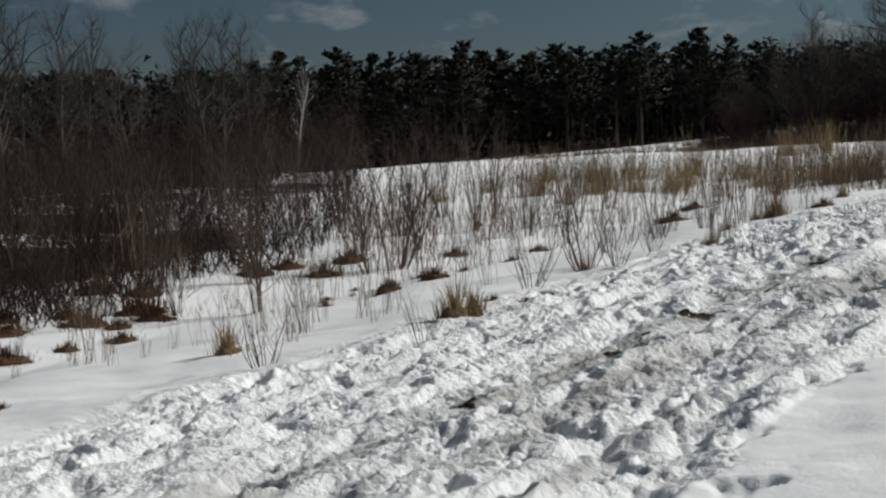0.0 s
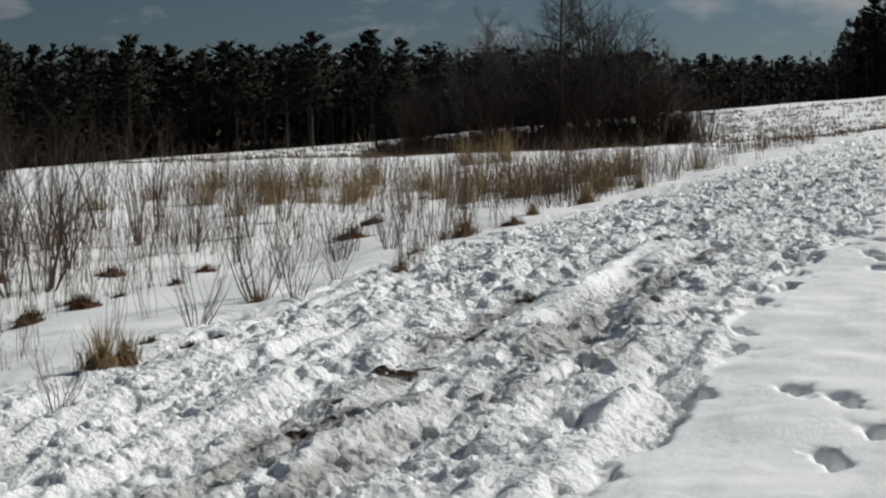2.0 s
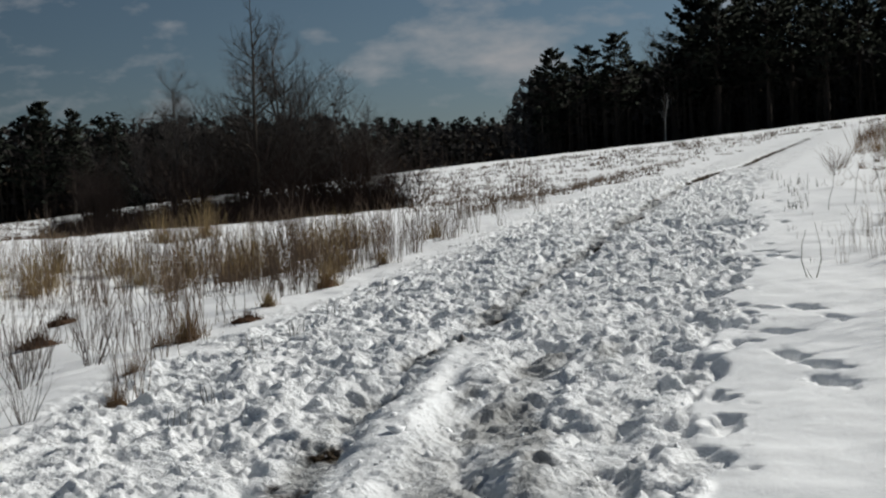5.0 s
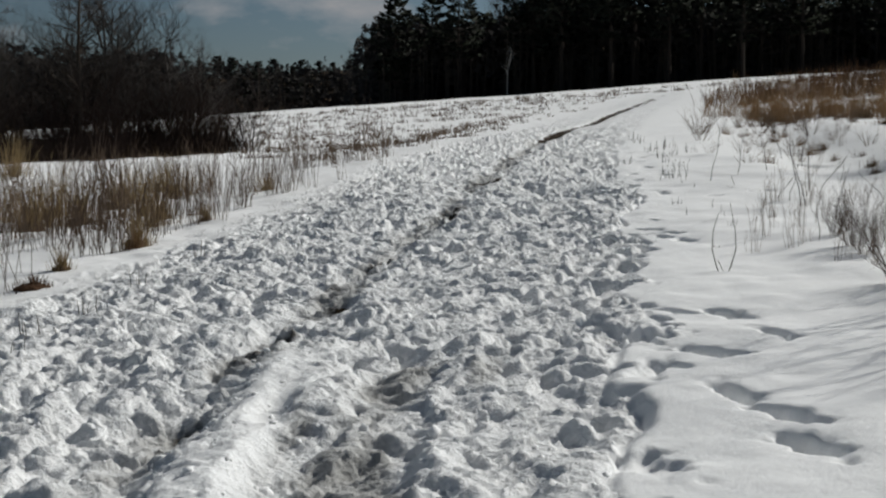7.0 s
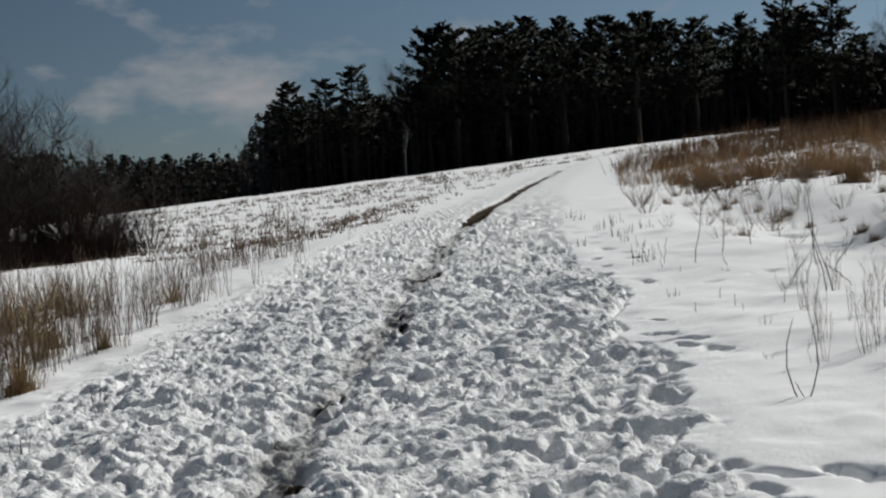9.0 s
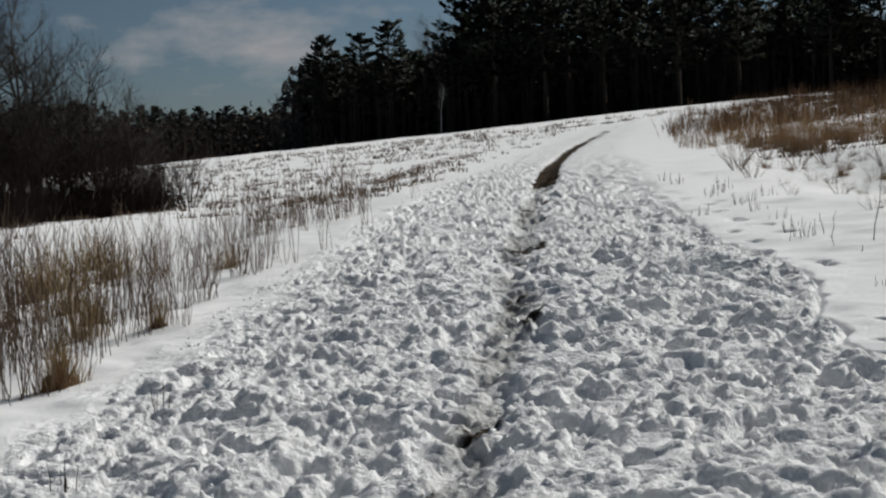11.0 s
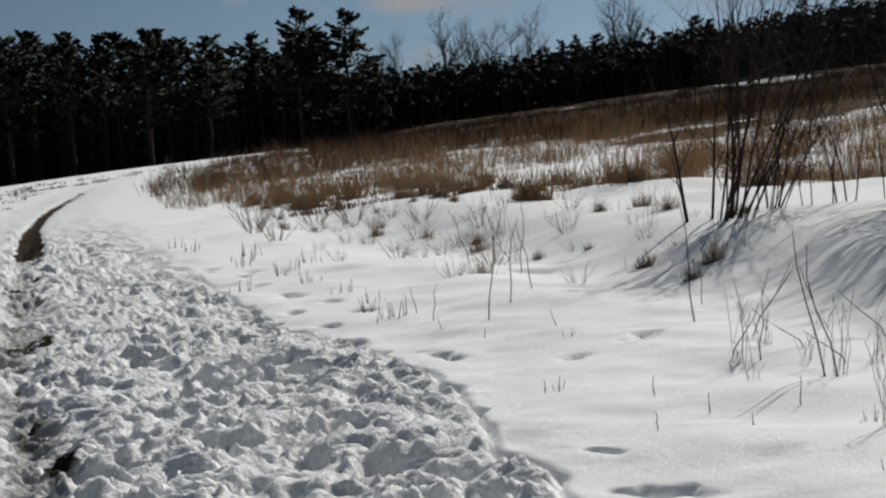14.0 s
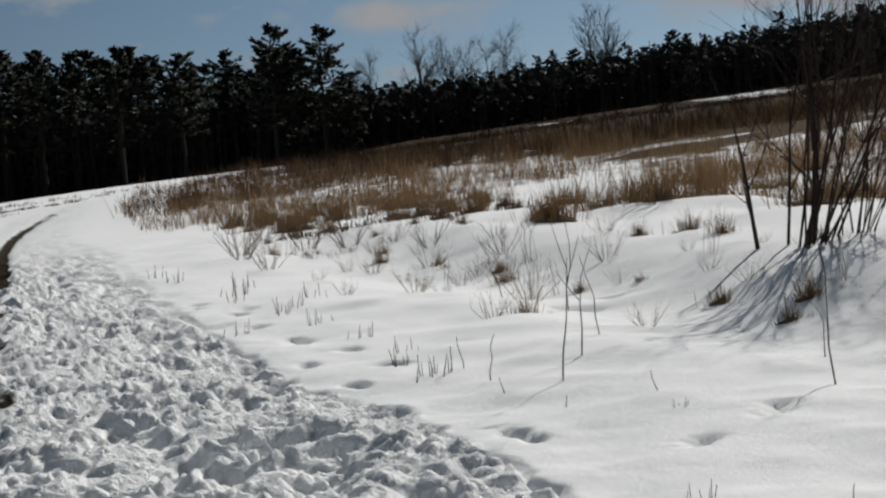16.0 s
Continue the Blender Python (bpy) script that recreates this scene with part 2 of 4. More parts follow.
def value_noise(x, y, seed=0):
    """Smooth noise from -1 to 1 with one lump to the unit."""
    x, y = np.asarray(x, float), np.asarray(y, float)
    i, j = np.floor(x), np.floor(y)
    u, v = x - i, y - j
    u, v = u * u * u * (u * (u * 6 - 15) + 10), v * v * v * (v * (v * 6 - 15) + 10)
    a, b = lattice(i, j, seed), lattice(i + 1, j, seed)
    c, d = lattice(i, j + 1, seed), lattice(i + 1, j + 1, seed)
    return 2 * ((a * (1 - u) + b * u) * (1 - v) + (c * (1 - u) + d * u) * v) - 1


def rut_x(y):
    """The wheel rut down the middle of the track bends slowly to the right."""
    y = np.clip(y, -60, 160)
    return -4.0 + 0.53 * y + 0.0026 * y * y - 4.6 * step(36, 95, y) * (1 - 0.45 * step(90, 120, y))


def aside(x, y):
    """Metres to the right of the rut."""
    return (np.asarray(x, float) - rut_x(np.asarray(y, float))) * 0.85


def lie(x, y):
    """The ground's height without footprints."""
    x, y = np.asarray(x, float), np.asarray(y, float)
    s, v = np.clip(aside(x, y), -7, 9), np.clip(y, -6, 46)
    near = -0.203 + 0.0329 * v + 0.1186 * s - 0.00424 * s * s - 0.00079 * s * v
    there = step(15, 20, v) * (1 - step(34, 42, v))
    near = near + there * (0.16 * step(4.9, 6.1, s) - 0.12 * np.exp(-((s - 4.5) / 0.8) ** 2))
    near = near + (0.05 * value_noise(x / 2.7, y / 2.7, 3) + 0.036 * value_noise(x / 1.1, y / 1.1, 4) + 0.008 * value_noise(x / 0.4, y / 0.4, 6)) * step(1.8, 3.6, np.abs(s))
    near = near + (0.10 * value_noise(x / 1.7, y / 1.5, 7) + 0.05 * value_noise(x / 0.7, y / 0.7, 8)) * step(5.6, 7.5, aside(x, y)) * step(22, 27, y)
    r = np.hypot(x - 7, y - 20)
    far = 0.0676 * x - 0.028 * y + 1.5 * step(-20, 170, r) + 0.25 * value_noise(x / 23, y / 23, 5) * step(25, 60, r)
    k = step(14, 60, r)
    return near * (1 - k) + far * k


def ground_z(x, y):
    return float(lie(x, y))


def graded(start, fine_end, end, fine, grow, most, grow2):
    """Marks from start at even steps to fine_end, then ever wider steps to end."""
    marks, d = list(np.arange(start, fine_end, fine)), fine
    while marks[-1] < end:
        d *= grow if d < most else grow2
        marks.append(marks[-1] + d)
    return marks


def crust_edge(v):
    """Metres right of the wheel rut at which the trodden track ends in a sharp crust edge."""
    return np.interp(v, (-20, 8, 10, 13.3, 15.3, 17.5, 19.4, 21.2, 22.3, 23.6, 25, 27, 28.4, 30, 40, 52, 70), (1.4, 1.4, 1.3, 1.24, 1.31, 1.46, 1.55, 1.78, 1.62, 1.64, 1.92, 1.95, 1.74, 1.69, 1.78, 2.1, 2.2))


def rut_line(v):
    """Where the slushy middle rut wanders about the track's line."""
    return np.interp(v, (-20, 6.4, 9, 11, 13, 17, 20, 22, 25, 29, 33, 45, 80), (-0.65, -0.63, -0.52, -0.56, -0.74, -0.72, -0.5, -0.38, -0.23, -0.12, -0.06, -0.08, 0.0))


def build_ground():
    rows = np.array([-a for a in graded(-5.5, 4.0, 300, 0.1, 1.08, 5, 1.25)[:0:-1]] + graded(5.5, 27.0, 2600, 0.02, 1.012, 1.0, 1.12))
    cols = np.array([-a for a in graded(6.8, 6.81, 2400, 0.025, 1.07, 0.9, 1.12)[:0:-1]] + graded(-6.8, -1.3, 2400, 0.02, 1.05, 2.6, 1.12))
    vv, ww = np.meshgrid(rows, cols, indexing="ij")
    x, y = vv * ALONG[0] + ww * ACROSS[0], vv * ALONG[1] + ww * ACROSS[1]
    z = lie(x, y)
    s = aside(x, y)
    near = 1 - step(60, 170, np.hypot(x - 7, y - 20))
    edge = 0.22 * value_noise(vv / 0.9, ww / 0.9, 11) + 0.14 * value_noise(vv / 0.3, ww / 0.3, 12)
    rim_s = s - crust_edge(vv)
    ragged_rim = rim_s + 0.13 * value_noise(vv / 0.45, ww / 0.45, 16) * (1 - 0.8 * step(22, 25, vv)) + 0.03 * value_noise(vv / 0.13, ww / 0.13, 17)
    left = np.interp(vv, (-20, 10, 14, 21, 25, 60), (-3.2, -3.2, -3.2, -3.1, -2.4, -2.4))
    track = step(-0.6, 0.6, s - left + edge) * (1 - step(-0.05, 0.01, ragged_rim)) * (vv > -200)
    # the whole track is pressed down; the snow on its right ends in a low crust edge
    z -= (0.011 + 0.010 * value_noise(vv / 1.1, 0 * vv, 13)) * track
    # long furrows left by wheels and runners
    q = s + 0.05 * value_noise(vv / 1.6, ww / 1.6, 21)
    early = 1 - 0.85 * step(15.5, 19, vv)
    q2 = q + 0.05 * value_noise(vv / 0.4, ww / 0.3, 25)
    furrow = value_noise(q2 / 0.14, vv / 0.6, 22) * 0.034 + value_noise(q2 / 0.27, vv / 1.3, 23) * 0.045
    z += furrow * track * early * near
    rut = np.exp(-((q - rut_line(vv) + 0.06 * value_noise(vv / 2.0, 0 * vv, 24)) / 0.2) ** 2)
    z -= 0.055 * rut * near
    rut2 = np.exp(-((q - 0.2) / 0.24) ** 2) * step(5, 8, vv) * (1 - step(15.5, 18, vv))
    z -= 0.035 * rut2 * near
    ridge = np.exp(-(((q + 0.33 + 0.03 * value_noise(vv / 0.35, 0 * vv, 26)) / 0.17) ** 4)) * step(12.2, 13.2, vv) * (1 - step(16.6, 17.4, vv))
    z += 0.022 * ridge
    # trodden lumps: soft puffs parted by creases, strewn with crumbs
    a1, b1 = vv + 0.09 * value_noise(vv / 0.17, ww / 0.15, 34), ww + 0.09 * value_noise(vv / 0.15, ww / 0.17, 35)
    a2, b2 = 0.8 * a1 + 0.6 * b1, 0.8 * b1 - 0.6 * a1
    puff = np.sqrt(np.abs(value_noise(a2 / 0.26, b2 / 0.2, 31)) + 0.004)
    bud = np.sqrt(np.abs(value_noise(a1 / 0.10, b1 / 0.09, 36)) + 0.006)
    lump = puff * 0.034 + bud * (0.014 + 0.034 * puff) - 0.038
    lump += value_noise(a2 / 0.045, b2 / 0.045, 32) * 0.0045 * (0.4 + puff) + value_noise(a2 / 0.42, b2 / 0.36, 33) * 0.022
    rough = 0.85 + 0.45 * value_noise(vv / 1.3, ww / 0.9, 37)
    calm = 1 - 0.6 * ridge
    base = z - 0.012
    z += lump * track * calm * near * rough * (0.55 + 0.75 * step(11, 19, vv))
    # untouched snow: shallow melt hollows
    a3, b3 = 0.75 * vv + 0.66 * ww, 0.75 * ww - 0.66 * vv
    z += (0.02 * value_noise(a3 / 0.5, b3 / 0.45, 41) + 0.008 * value_noise(a3 / 0.21, b3 / 0.19, 42) + 0.0012 * value_noise(vv / 0.07, ww / 0.07, 43)) * (1 - track) * near
    # frozen tussocks under the snow of the field beyond the hedge
    z += (0.04 * value_noise(vv / 1.3, ww / 1.3, 44) + 0.03 * value_noise(vv / 4.0, ww / 3.0, 45)) * step(4.0, 6.5, -s) * step(38, 50, vv)
    rng = np.random.RandomState(7)
    ragged = 1 + 0.34 * value_noise(vv / 0.1, ww / 0.1, 38) + 0.22 * value_noise(vv / 0.05, ww / 0.05, 39)

    def press(v0, w0, length, width, depth, turn, rim=0.3, torn=1.0, grip=0.8):
        """One sunken print: steep walls, a nearly level floor dug in at the toe, and a low broken rim."""
        reach = 2.2 * max(length, width)
        a, b = np.searchsorted(rows, (v0 - reach, v0 + reach))
        c, d = np.searchsorted(cols, (w0 - reach, w0 + reach))
        if b - a < 2 or d - c < 2:
            return
        dv, dw = vv[a:b, c:d] - v0, ww[a:b, c:d] - w0
        p, o = dv * math.cos(turn) + dw * math.sin(turn), dw * math.cos(turn) - dv * math.sin(turn)
        k = (np.abs(p / length) ** 2.6 + np.abs(o / width) ** 2.6) ** (1 / 2.6) * (1 + torn * (ragged[a:b, c:d] - 1))
        m = grip / (1 + k**6)
        floor = base[a:b, c:d] - depth * (1 + 0.3 * np.clip(p / length, -1, 1))
        z[a:b, c:d] += m * np.minimum(floor - z[a:b, c:d], 0.004) + depth * rim * np.exp(-(((k - 1.32) / 0.24) ** 2)) * (0.7 + 1.2 * (ragged[a:b, c:d] - 1))

    def across(v0, side):
        w0 = 0.0
        for _ in range(3):
            w0 += side - float(aside(v0 * ALONG[0] + w0 * ACROSS[0], v0 * ALONG[1] + w0 * ACROSS[1]))
        return w0

    # footprints all over the track
    for _ in range(3600):
        v0 = -2 + 62 * rng.rand() ** 1.15
        side = rng.uniform(-2.9, 1.6)
        if side < np.interp(v0, (14, 21, 25), (-2.9, -2.9, -2.3)) or side > crust_edge(v0) + (0.16 if rng.rand() < 0.3 else -0.04):
            continue
        early0 = 1 - float(step(14, 18, v0))
        if rng.rand() < 0.4 * early0 or -0.6 < side < -0.1 and 12 < v0 < 17.2:
            continue
        big = (1 + 0.22 * rng.randn()) * (1.0 + 0.22 * float(step(15, 19, v0)))
        press(v0, across(v0, side), 0.10 * big * (1 + 0.6 * early0), 0.056 * big * rng.uniform(0.8, 1.4), rng.uniform(0.03, 0.10) * (1 - 0.25 * early0) * (1.25 if side > 0.9 and v0 > 18 else 1), rng.normal(0, 0.5), rng.uniform(0.05, 0.3), 1.0, 0.35 + 0.6 * rng.rand())
    # tracks of people and dogs that left the beaten way
    for x0, y0, n, dx, dy in TRAILS:
        for i in range(n):
            px, py = x0 + dx * i * rng.uniform(0.75, 1.2) + rng.normal(0, 0.1), y0 + dy * i + rng.normal(0, 0.1)
            press(px * ALONG[0] + py * ALONG[1], px * ACROSS[0] + py * ACROSS[1], rng.uniform(0.08, 0.13), rng.uniform(0.04, 0.06), rng.uniform(0.04, 0.08), math.atan2(dx * ACROSS[0] + dy * ACROSS[1], dx * ALONG[0] + dy * ALONG[1]) + rng.normal(0, 0.3), 0.1, 0.5)
    for px, py, long in HOLES:
        press(px * ALONG[0] + py * ALONG[1], px * ACROSS[0] + py * ACROSS[1], 1.1 * long, 0.8 * long * rng.uniform(0.4, 0.55), rng.uniform(0.07, 0.11), rng.normal(-0.3, 0.25), 0.08, 1.0, 0.9)
    # the thin crack along the crust edge
    crack = np.exp(-((ragged_rim / 0.024) ** 2)) * step(-0.5, -0.15, value_noise(vv / 1.9, 0 * vv, 15)) * step(12, 15, vv)
    z -= (0.026 + 0.02 * step(21, 24, vv)) * crack * near
    # crumbs and clots over all that was trodden
    a4, b4 = a2 + 0.03 * value_noise(vv / 0.07, ww / 0.07, 49), b1 + 0.03 * value_noise(vv / 0.07, ww / 0.07, 50)
    crumb = np.sqrt(np.abs(value_noise(a1 / 0.085, b2 / 0.08, 46)) + 0.004) * 0.036 - 0.019 + (np.abs(value_noise(a4 / 0.05, b4 / 0.045, 47)) - 0.3) * 0.030
    z += crumb * track * calm * near * (0.75 + 0.6 * value_noise(vv / 0.4, ww / 0.4, 48))
    # dirty slush in the rut, and bare mud where the wheels broke through
    blot = value_noise(vv / 1.1, ww / 0.5, 51) * 0.35 + value_noise(vv / 0.35, ww / 0.35, 52) * 0.25
    streak = np.clip(0.35 + value_noise(q2 / 0.16, vv / 0.9, 56), 0, 1) * early
    dirt = np.clip(rut * (0.5 + 0.35 * step(16, 22, vv) + 1.2 * blot) + rut2 * (0.55 + 1.2 * blot) + track * (0.04 + 0.06 * early + 0.22 * np.clip(blot, 0, 1) + 0.68 * streak * step(-1.3, -0.5, q) * (1 - step(0.7, 1.2, q))), 0, 1) * near * calm
    bed = np.exp(-((s - rut_line(vv) - 0.06 + 0.06 * value_noise(vv / 0.9, ww / 0.9, 53)) / 0.27) ** 4)
    mud = bed * (step(42.6, 43.4, vv) * (1 - step(95, 140, vv)) * 1.05 + 0.46 * step(4, 6, vv) * (1 - step(40, 42.5, vv)) * (0.45 + 1.1 * value_noise(vv / 0.45, ww / 0.25, 54)))
    z -= 0.05 * np.clip(mud, 0, 1) * step(40, 43, vv)
    # turf laid bare on the far side of the brown field
    az = np.degrees(np.arctan2(x - 5, y - 15))
    r = np.hypot(x - 5, y - 15)
    bare = step(40, 47, az) * step(46, 84, r) * (0.42 + 0.45 * value_noise(x / 5, y / 3, 61) + 0.6 * step(75, 110, r)) * (1 - 0.5 * step(176, 178, r) * (1 - step(181, 183, r))) * (1 - step(198.5, 199.5, r) * (1 - step(202, 203, r)) * step(51, 54, az) * (1 - step(60, 64, az)))
    bare = np.maximum(bare, step(49, 57, az) * step(40, 62, r) * (1 - step(170, 174, r)) * (0.55 + 0.45 * value_noise(x / 4, y / 2.5, 66) + 0.6 * step(55, 75, r)))
    bare = np.maximum(bare, (0.16 * step(3.8, 5.5, -s) * step(7, 14, y) + 0.12 * step(45, 90, r)) * (az > -40) * (s < -3.6) * (0.85 + 0.4 * value_noise(x / 6, y / 3.0, 62)))
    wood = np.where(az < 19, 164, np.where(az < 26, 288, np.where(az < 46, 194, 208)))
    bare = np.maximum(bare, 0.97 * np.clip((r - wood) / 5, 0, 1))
    z += 0.08 * np.clip(r - wood - 26, 0, 130) + 0.75 * step(193, 207, r) * step(46, 49, az)
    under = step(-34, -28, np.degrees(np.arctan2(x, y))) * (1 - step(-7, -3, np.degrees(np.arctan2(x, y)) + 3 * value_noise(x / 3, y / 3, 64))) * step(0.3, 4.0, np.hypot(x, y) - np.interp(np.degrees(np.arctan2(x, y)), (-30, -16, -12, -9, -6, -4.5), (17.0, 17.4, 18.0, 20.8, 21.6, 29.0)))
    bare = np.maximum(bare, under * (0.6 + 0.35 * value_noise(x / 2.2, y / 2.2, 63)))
    me = bpy.data.meshes.new("ground")
    nr, nc = vv.shape
    idx = np.arange(nr * nc, dtype=np.int32).reshape(nr, nc)
    quads = np.stack([idx[:-1, :-1], idx[:-1, 1:], idx[1:, 1:], idx[1:, :-1]], -1).reshape(-1, 4)[:, ::-1]
    me.vertices.add(nr * nc)
    me.vertices.foreach_set("co", np.stack([x, y, z], -1).astype(np.float32).ravel())
    me.loops.add(quads.size)
    me.loops.foreach_set("vertex_index", np.ascontiguousarray(quads).ravel())
    me.polygons.add(len(quads))
    me.polygons.foreach_set("loop_start", np.arange(0, quads.size, 4, dtype=np.int32))
    me.polygons.foreach_set("use_smooth", np.ones(len(quads), dtype=bool))
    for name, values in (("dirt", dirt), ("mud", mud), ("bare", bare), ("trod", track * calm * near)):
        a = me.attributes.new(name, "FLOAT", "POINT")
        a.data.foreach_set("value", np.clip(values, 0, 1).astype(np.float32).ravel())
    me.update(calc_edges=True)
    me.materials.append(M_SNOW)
    tagged(new("ground", me), "melting white snow with a trodden track and brown turf", "ground", kind="structure")
    strew_clods(rows, cols, z)


def strew_clods(rows, cols, z):
    """Small clods of snow that boots and wheels kicked loose, all over the track."""
    rng = np.random.RandomState(19)
    ico = bmesh.new()
    bmesh.ops.create_icosphere(ico, subdivisions=1, radius=1)
    ball = np.array([v.co[:] for v in ico.verts])
    faces = np.array([[v.index for v in f.verts] for f in ico.faces])
    ico.free()
    verts, quads = [], []
    for _ in range(2600):
        v0 = 9 + 22 * rng.rand() ** 0.9
        side = rng.uniform(-2.7, float(crust_edge(v0)) - 0.12)
        w0 = 0.0
        for _ in range(3):
            w0 += side - float(aside(v0 * ALONG[0] + w0 * ACROSS[0], v0 * ALONG[1] + w0 * ACROSS[1]))
        i, j = np.searchsorted(rows, v0), np.searchsorted(cols, w0)
        size = 0.009 * math.exp(0.5 * rng.randn())
        size = min(size, 0.032)
        x, y = rows[i] * ALONG[0] + cols[j] * ACROSS[0], rows[i] * ALONG[1] + cols[j] * ACROSS[1]
        rough = ball * (1 + 0.35 * rng.randn(len(ball), 1)) * rng.uniform(0.7, 1.4, 3) * size
        quads.append(faces + len(verts) * len(ball))
        verts.append(rough + (x, y, z[i, j] - 0.05 * size))
    me = bpy.data.meshes.new("snow_clods")
    me.from_pydata(np.concatenate(verts).tolist(), [], np.concatenate(quads).tolist())
    me.polygons.foreach_set("use_smooth", np.ones(len(me.polygons), dtype=bool))
    me.materials.append(M_SNOW)
    tagged(new("snow_clods", me), "small loose clods of snow kicked up on the track", "snow", kind="stuff")


# where footprints lead off the track: first place, number of steps, stride
TRAILS = ((8.7, 18.7, 4, 0.33, 0.38), (13.2, 25.0, 6, 0.3, 0.42), (16.5, 25.6, 4, 0.3, 0.2), (15.3, 28.2, 6, 0.28, 0.4), (12.3, 21.9, 3, 0.32, 0.2))
# single deep prints in the untouched snow beside the track, with half their length
HOLES = ((5.94, 13.61, 0.15), (6.6, 15.0, 0.17), (5.2, 11.4, 0.17), (5.79, 12.44, 0.14), (6.24, 14.8, 0.12), (3.73, 11.08, 0.15), (7.4, 15.85, 0.13), (7.1, 15.1, 0.13), (5.75, 11.95, 0.13), (7.14, 13.96, 0.18),
         (3.49, 10.49, 0.13), (2.85, 9.47, 0.17), (3.23, 9.13, 0.12), (3.3, 8.75, 0.12), (3.15, 8.14, 0.12), (2.8, 7.8, 0.12), (6.05, 14.1, 0.16), (5.68, 13.22, 0.16), (7.23, 16.16, 0.1), (9.5, 19.39, 0.1),
         (9.48, 19.05, 0.12), (9.72, 19.55, 0.13), (9.89, 20.13, 0.11), (9.21, 19.35, 0.12), (8.68, 18.78, 0.15), (8.89, 18.74, 0.12), (10.34, 20.69, 0.08), (9.61, 19.79, 0.1), (11.45, 22.6, 0.08), (12.14, 23.08, 0.1))
build_ground()


# ---- plant parts ----
class Wood:
    """Collects tapered tubes and flat blades into one mesh."""

    def __init__(self):
        self.v, self.f = [], []

    def tube(self, pts, radii, sides=4, joint=None):
        """Gives the index of the first ring's first corner. joint: a corner of the limb that it grows from."""
        base, v, f = len(self.v), self.v, self.f
        n = len(pts)
        for i, (p, r) in enumerate(zip(pts, radii)):
            d = (pts[min(i + 1, n - 1)] - pts[max(i - 1, 0)]).normalized()
            a = d.orthogonal().normalized()
            b = d.cross(a)
            for k in range(sides):
                t = 2 * math.pi * k / sides
                v.append(p + (a * math.cos(t) + b * math.sin(t)) * r)
        for i in range(n - 1):
            for k in range(sides):
                a0, a1 = base + i * sides + k, base + i * sides + (k + 1) % sides
                f.append((a0, a1, a1 + sides, a0 + sides))
        f.append(tuple(base + (n - 1) * sides + k for k in range(sides)))
        if joint is not None:
            f.append((base, base + 1, joint))
        return base

    def blade(self, foot, tip, width, bend, rng):
        """A folded leaf of two tapering strips."""
        d = tip - foot
        side = Vector((rng.uniform(-1, 1), rng.uniform(-1, 1), 0.05)).normalized() * width / 2
        mid = foot + d * 0.55 + bend
        b = len(self.v)
        self.v += [foot - side, foot + side, mid + side * 0.8, mid - side * 0.8, tip]
        self.f += [(b, b + 1, b + 2, b + 3), (b + 3, b + 2, b + 4)]

    def flake(self, centre, size, rng):
        """One tuft of needles: a small three-cornered leaf at a random slant."""
        a = Vector((rng.gauss(0, 1), rng.gauss(0, 1), rng.gauss(0, 0.7))).normalized()
        c = a.cross(Vector((rng.gauss(0, 1), rng.gauss(0, 1), rng.gauss(0, 1)))).normalized()
        b = len(self.v)
        self.v += [centre - a * size * 0.5, centre + a * size * 0.5 + c * size * 0.12, centre + c * size * rng.uniform(0.5, 0.9)]
        self.f.append((b, b + 1, b + 2))

    def spray(self, root, way, length, rng):
        """A long tapering spray of needles."""
        side = way.cross(Vector((rng.gauss(0, 1), rng.gauss(0, 1), rng.gauss(0, 1)))).normalized() * length * rng.uniform(0.2, 0.36)
        b = len(self.v)
        mid = root + way * length * 0.45
        self.v += [root, mid + side, root + way * length, mid - side]
        self.f.append((b, b + 1, b + 2, b + 3))

    def mesh(self, name, mat, smooth=False):
        me = bpy.data.meshes.new(name)
        me.from_pydata([tuple(p) for p in self.v], [], self.f)
        if smooth:
            me.polygons.foreach_set("use_smooth", np.ones(len(me.polygons), dtype=bool))
        me.materials.append(mat)
        return me


def part(name, me, parent, label=""):
    ob = new(name, me)
    ob.parent = parent
    return tagged(ob, label)


def bough(wood, start, way, length, radius, rng, depth, sides=4, lift=0.1, forks=(2, 3), crook=0.18, joint=None):
    """A limb that wanders, tapers and forks."""
    n = (1, 3, 4, 4, 5)[depth]
    pts, radii, d, p = [start.copy()], [radius], way.normalized(), start.copy()
    for i in range(n):
        d = (d + Vector((rng.gauss(0, crook), rng.gauss(0, crook), rng.gauss(0, crook) + lift))).normalized()
        p = p + d * length / n
        pts.append(p.copy())
        radii.append(radius * (1 - 0.62 * (i + 1) / n))
    base = wood.tube(pts, radii, sides, joint)
    if depth:
        for i in range(1, n + 1):
            for _ in range(rng.randint(*forks) if i > 1 else 1):
                turn = Vector((rng.gauss(0, 1), rng.gauss(0, 1), rng.gauss(0, 0.6) + 0.25)).normalized()
                out = (d * 0.75 + turn * 0.75).normalized()
                bough(wood, pts[i], out, length * rng.uniform(0.35, 0.62), radii[i] * 0.62, rng, depth - 1, 3, lift, forks, crook, base + i * sides)


def standing(name, label, category, group=""):
    return tagged(new(name), label, category, group)


PLANTED = {}


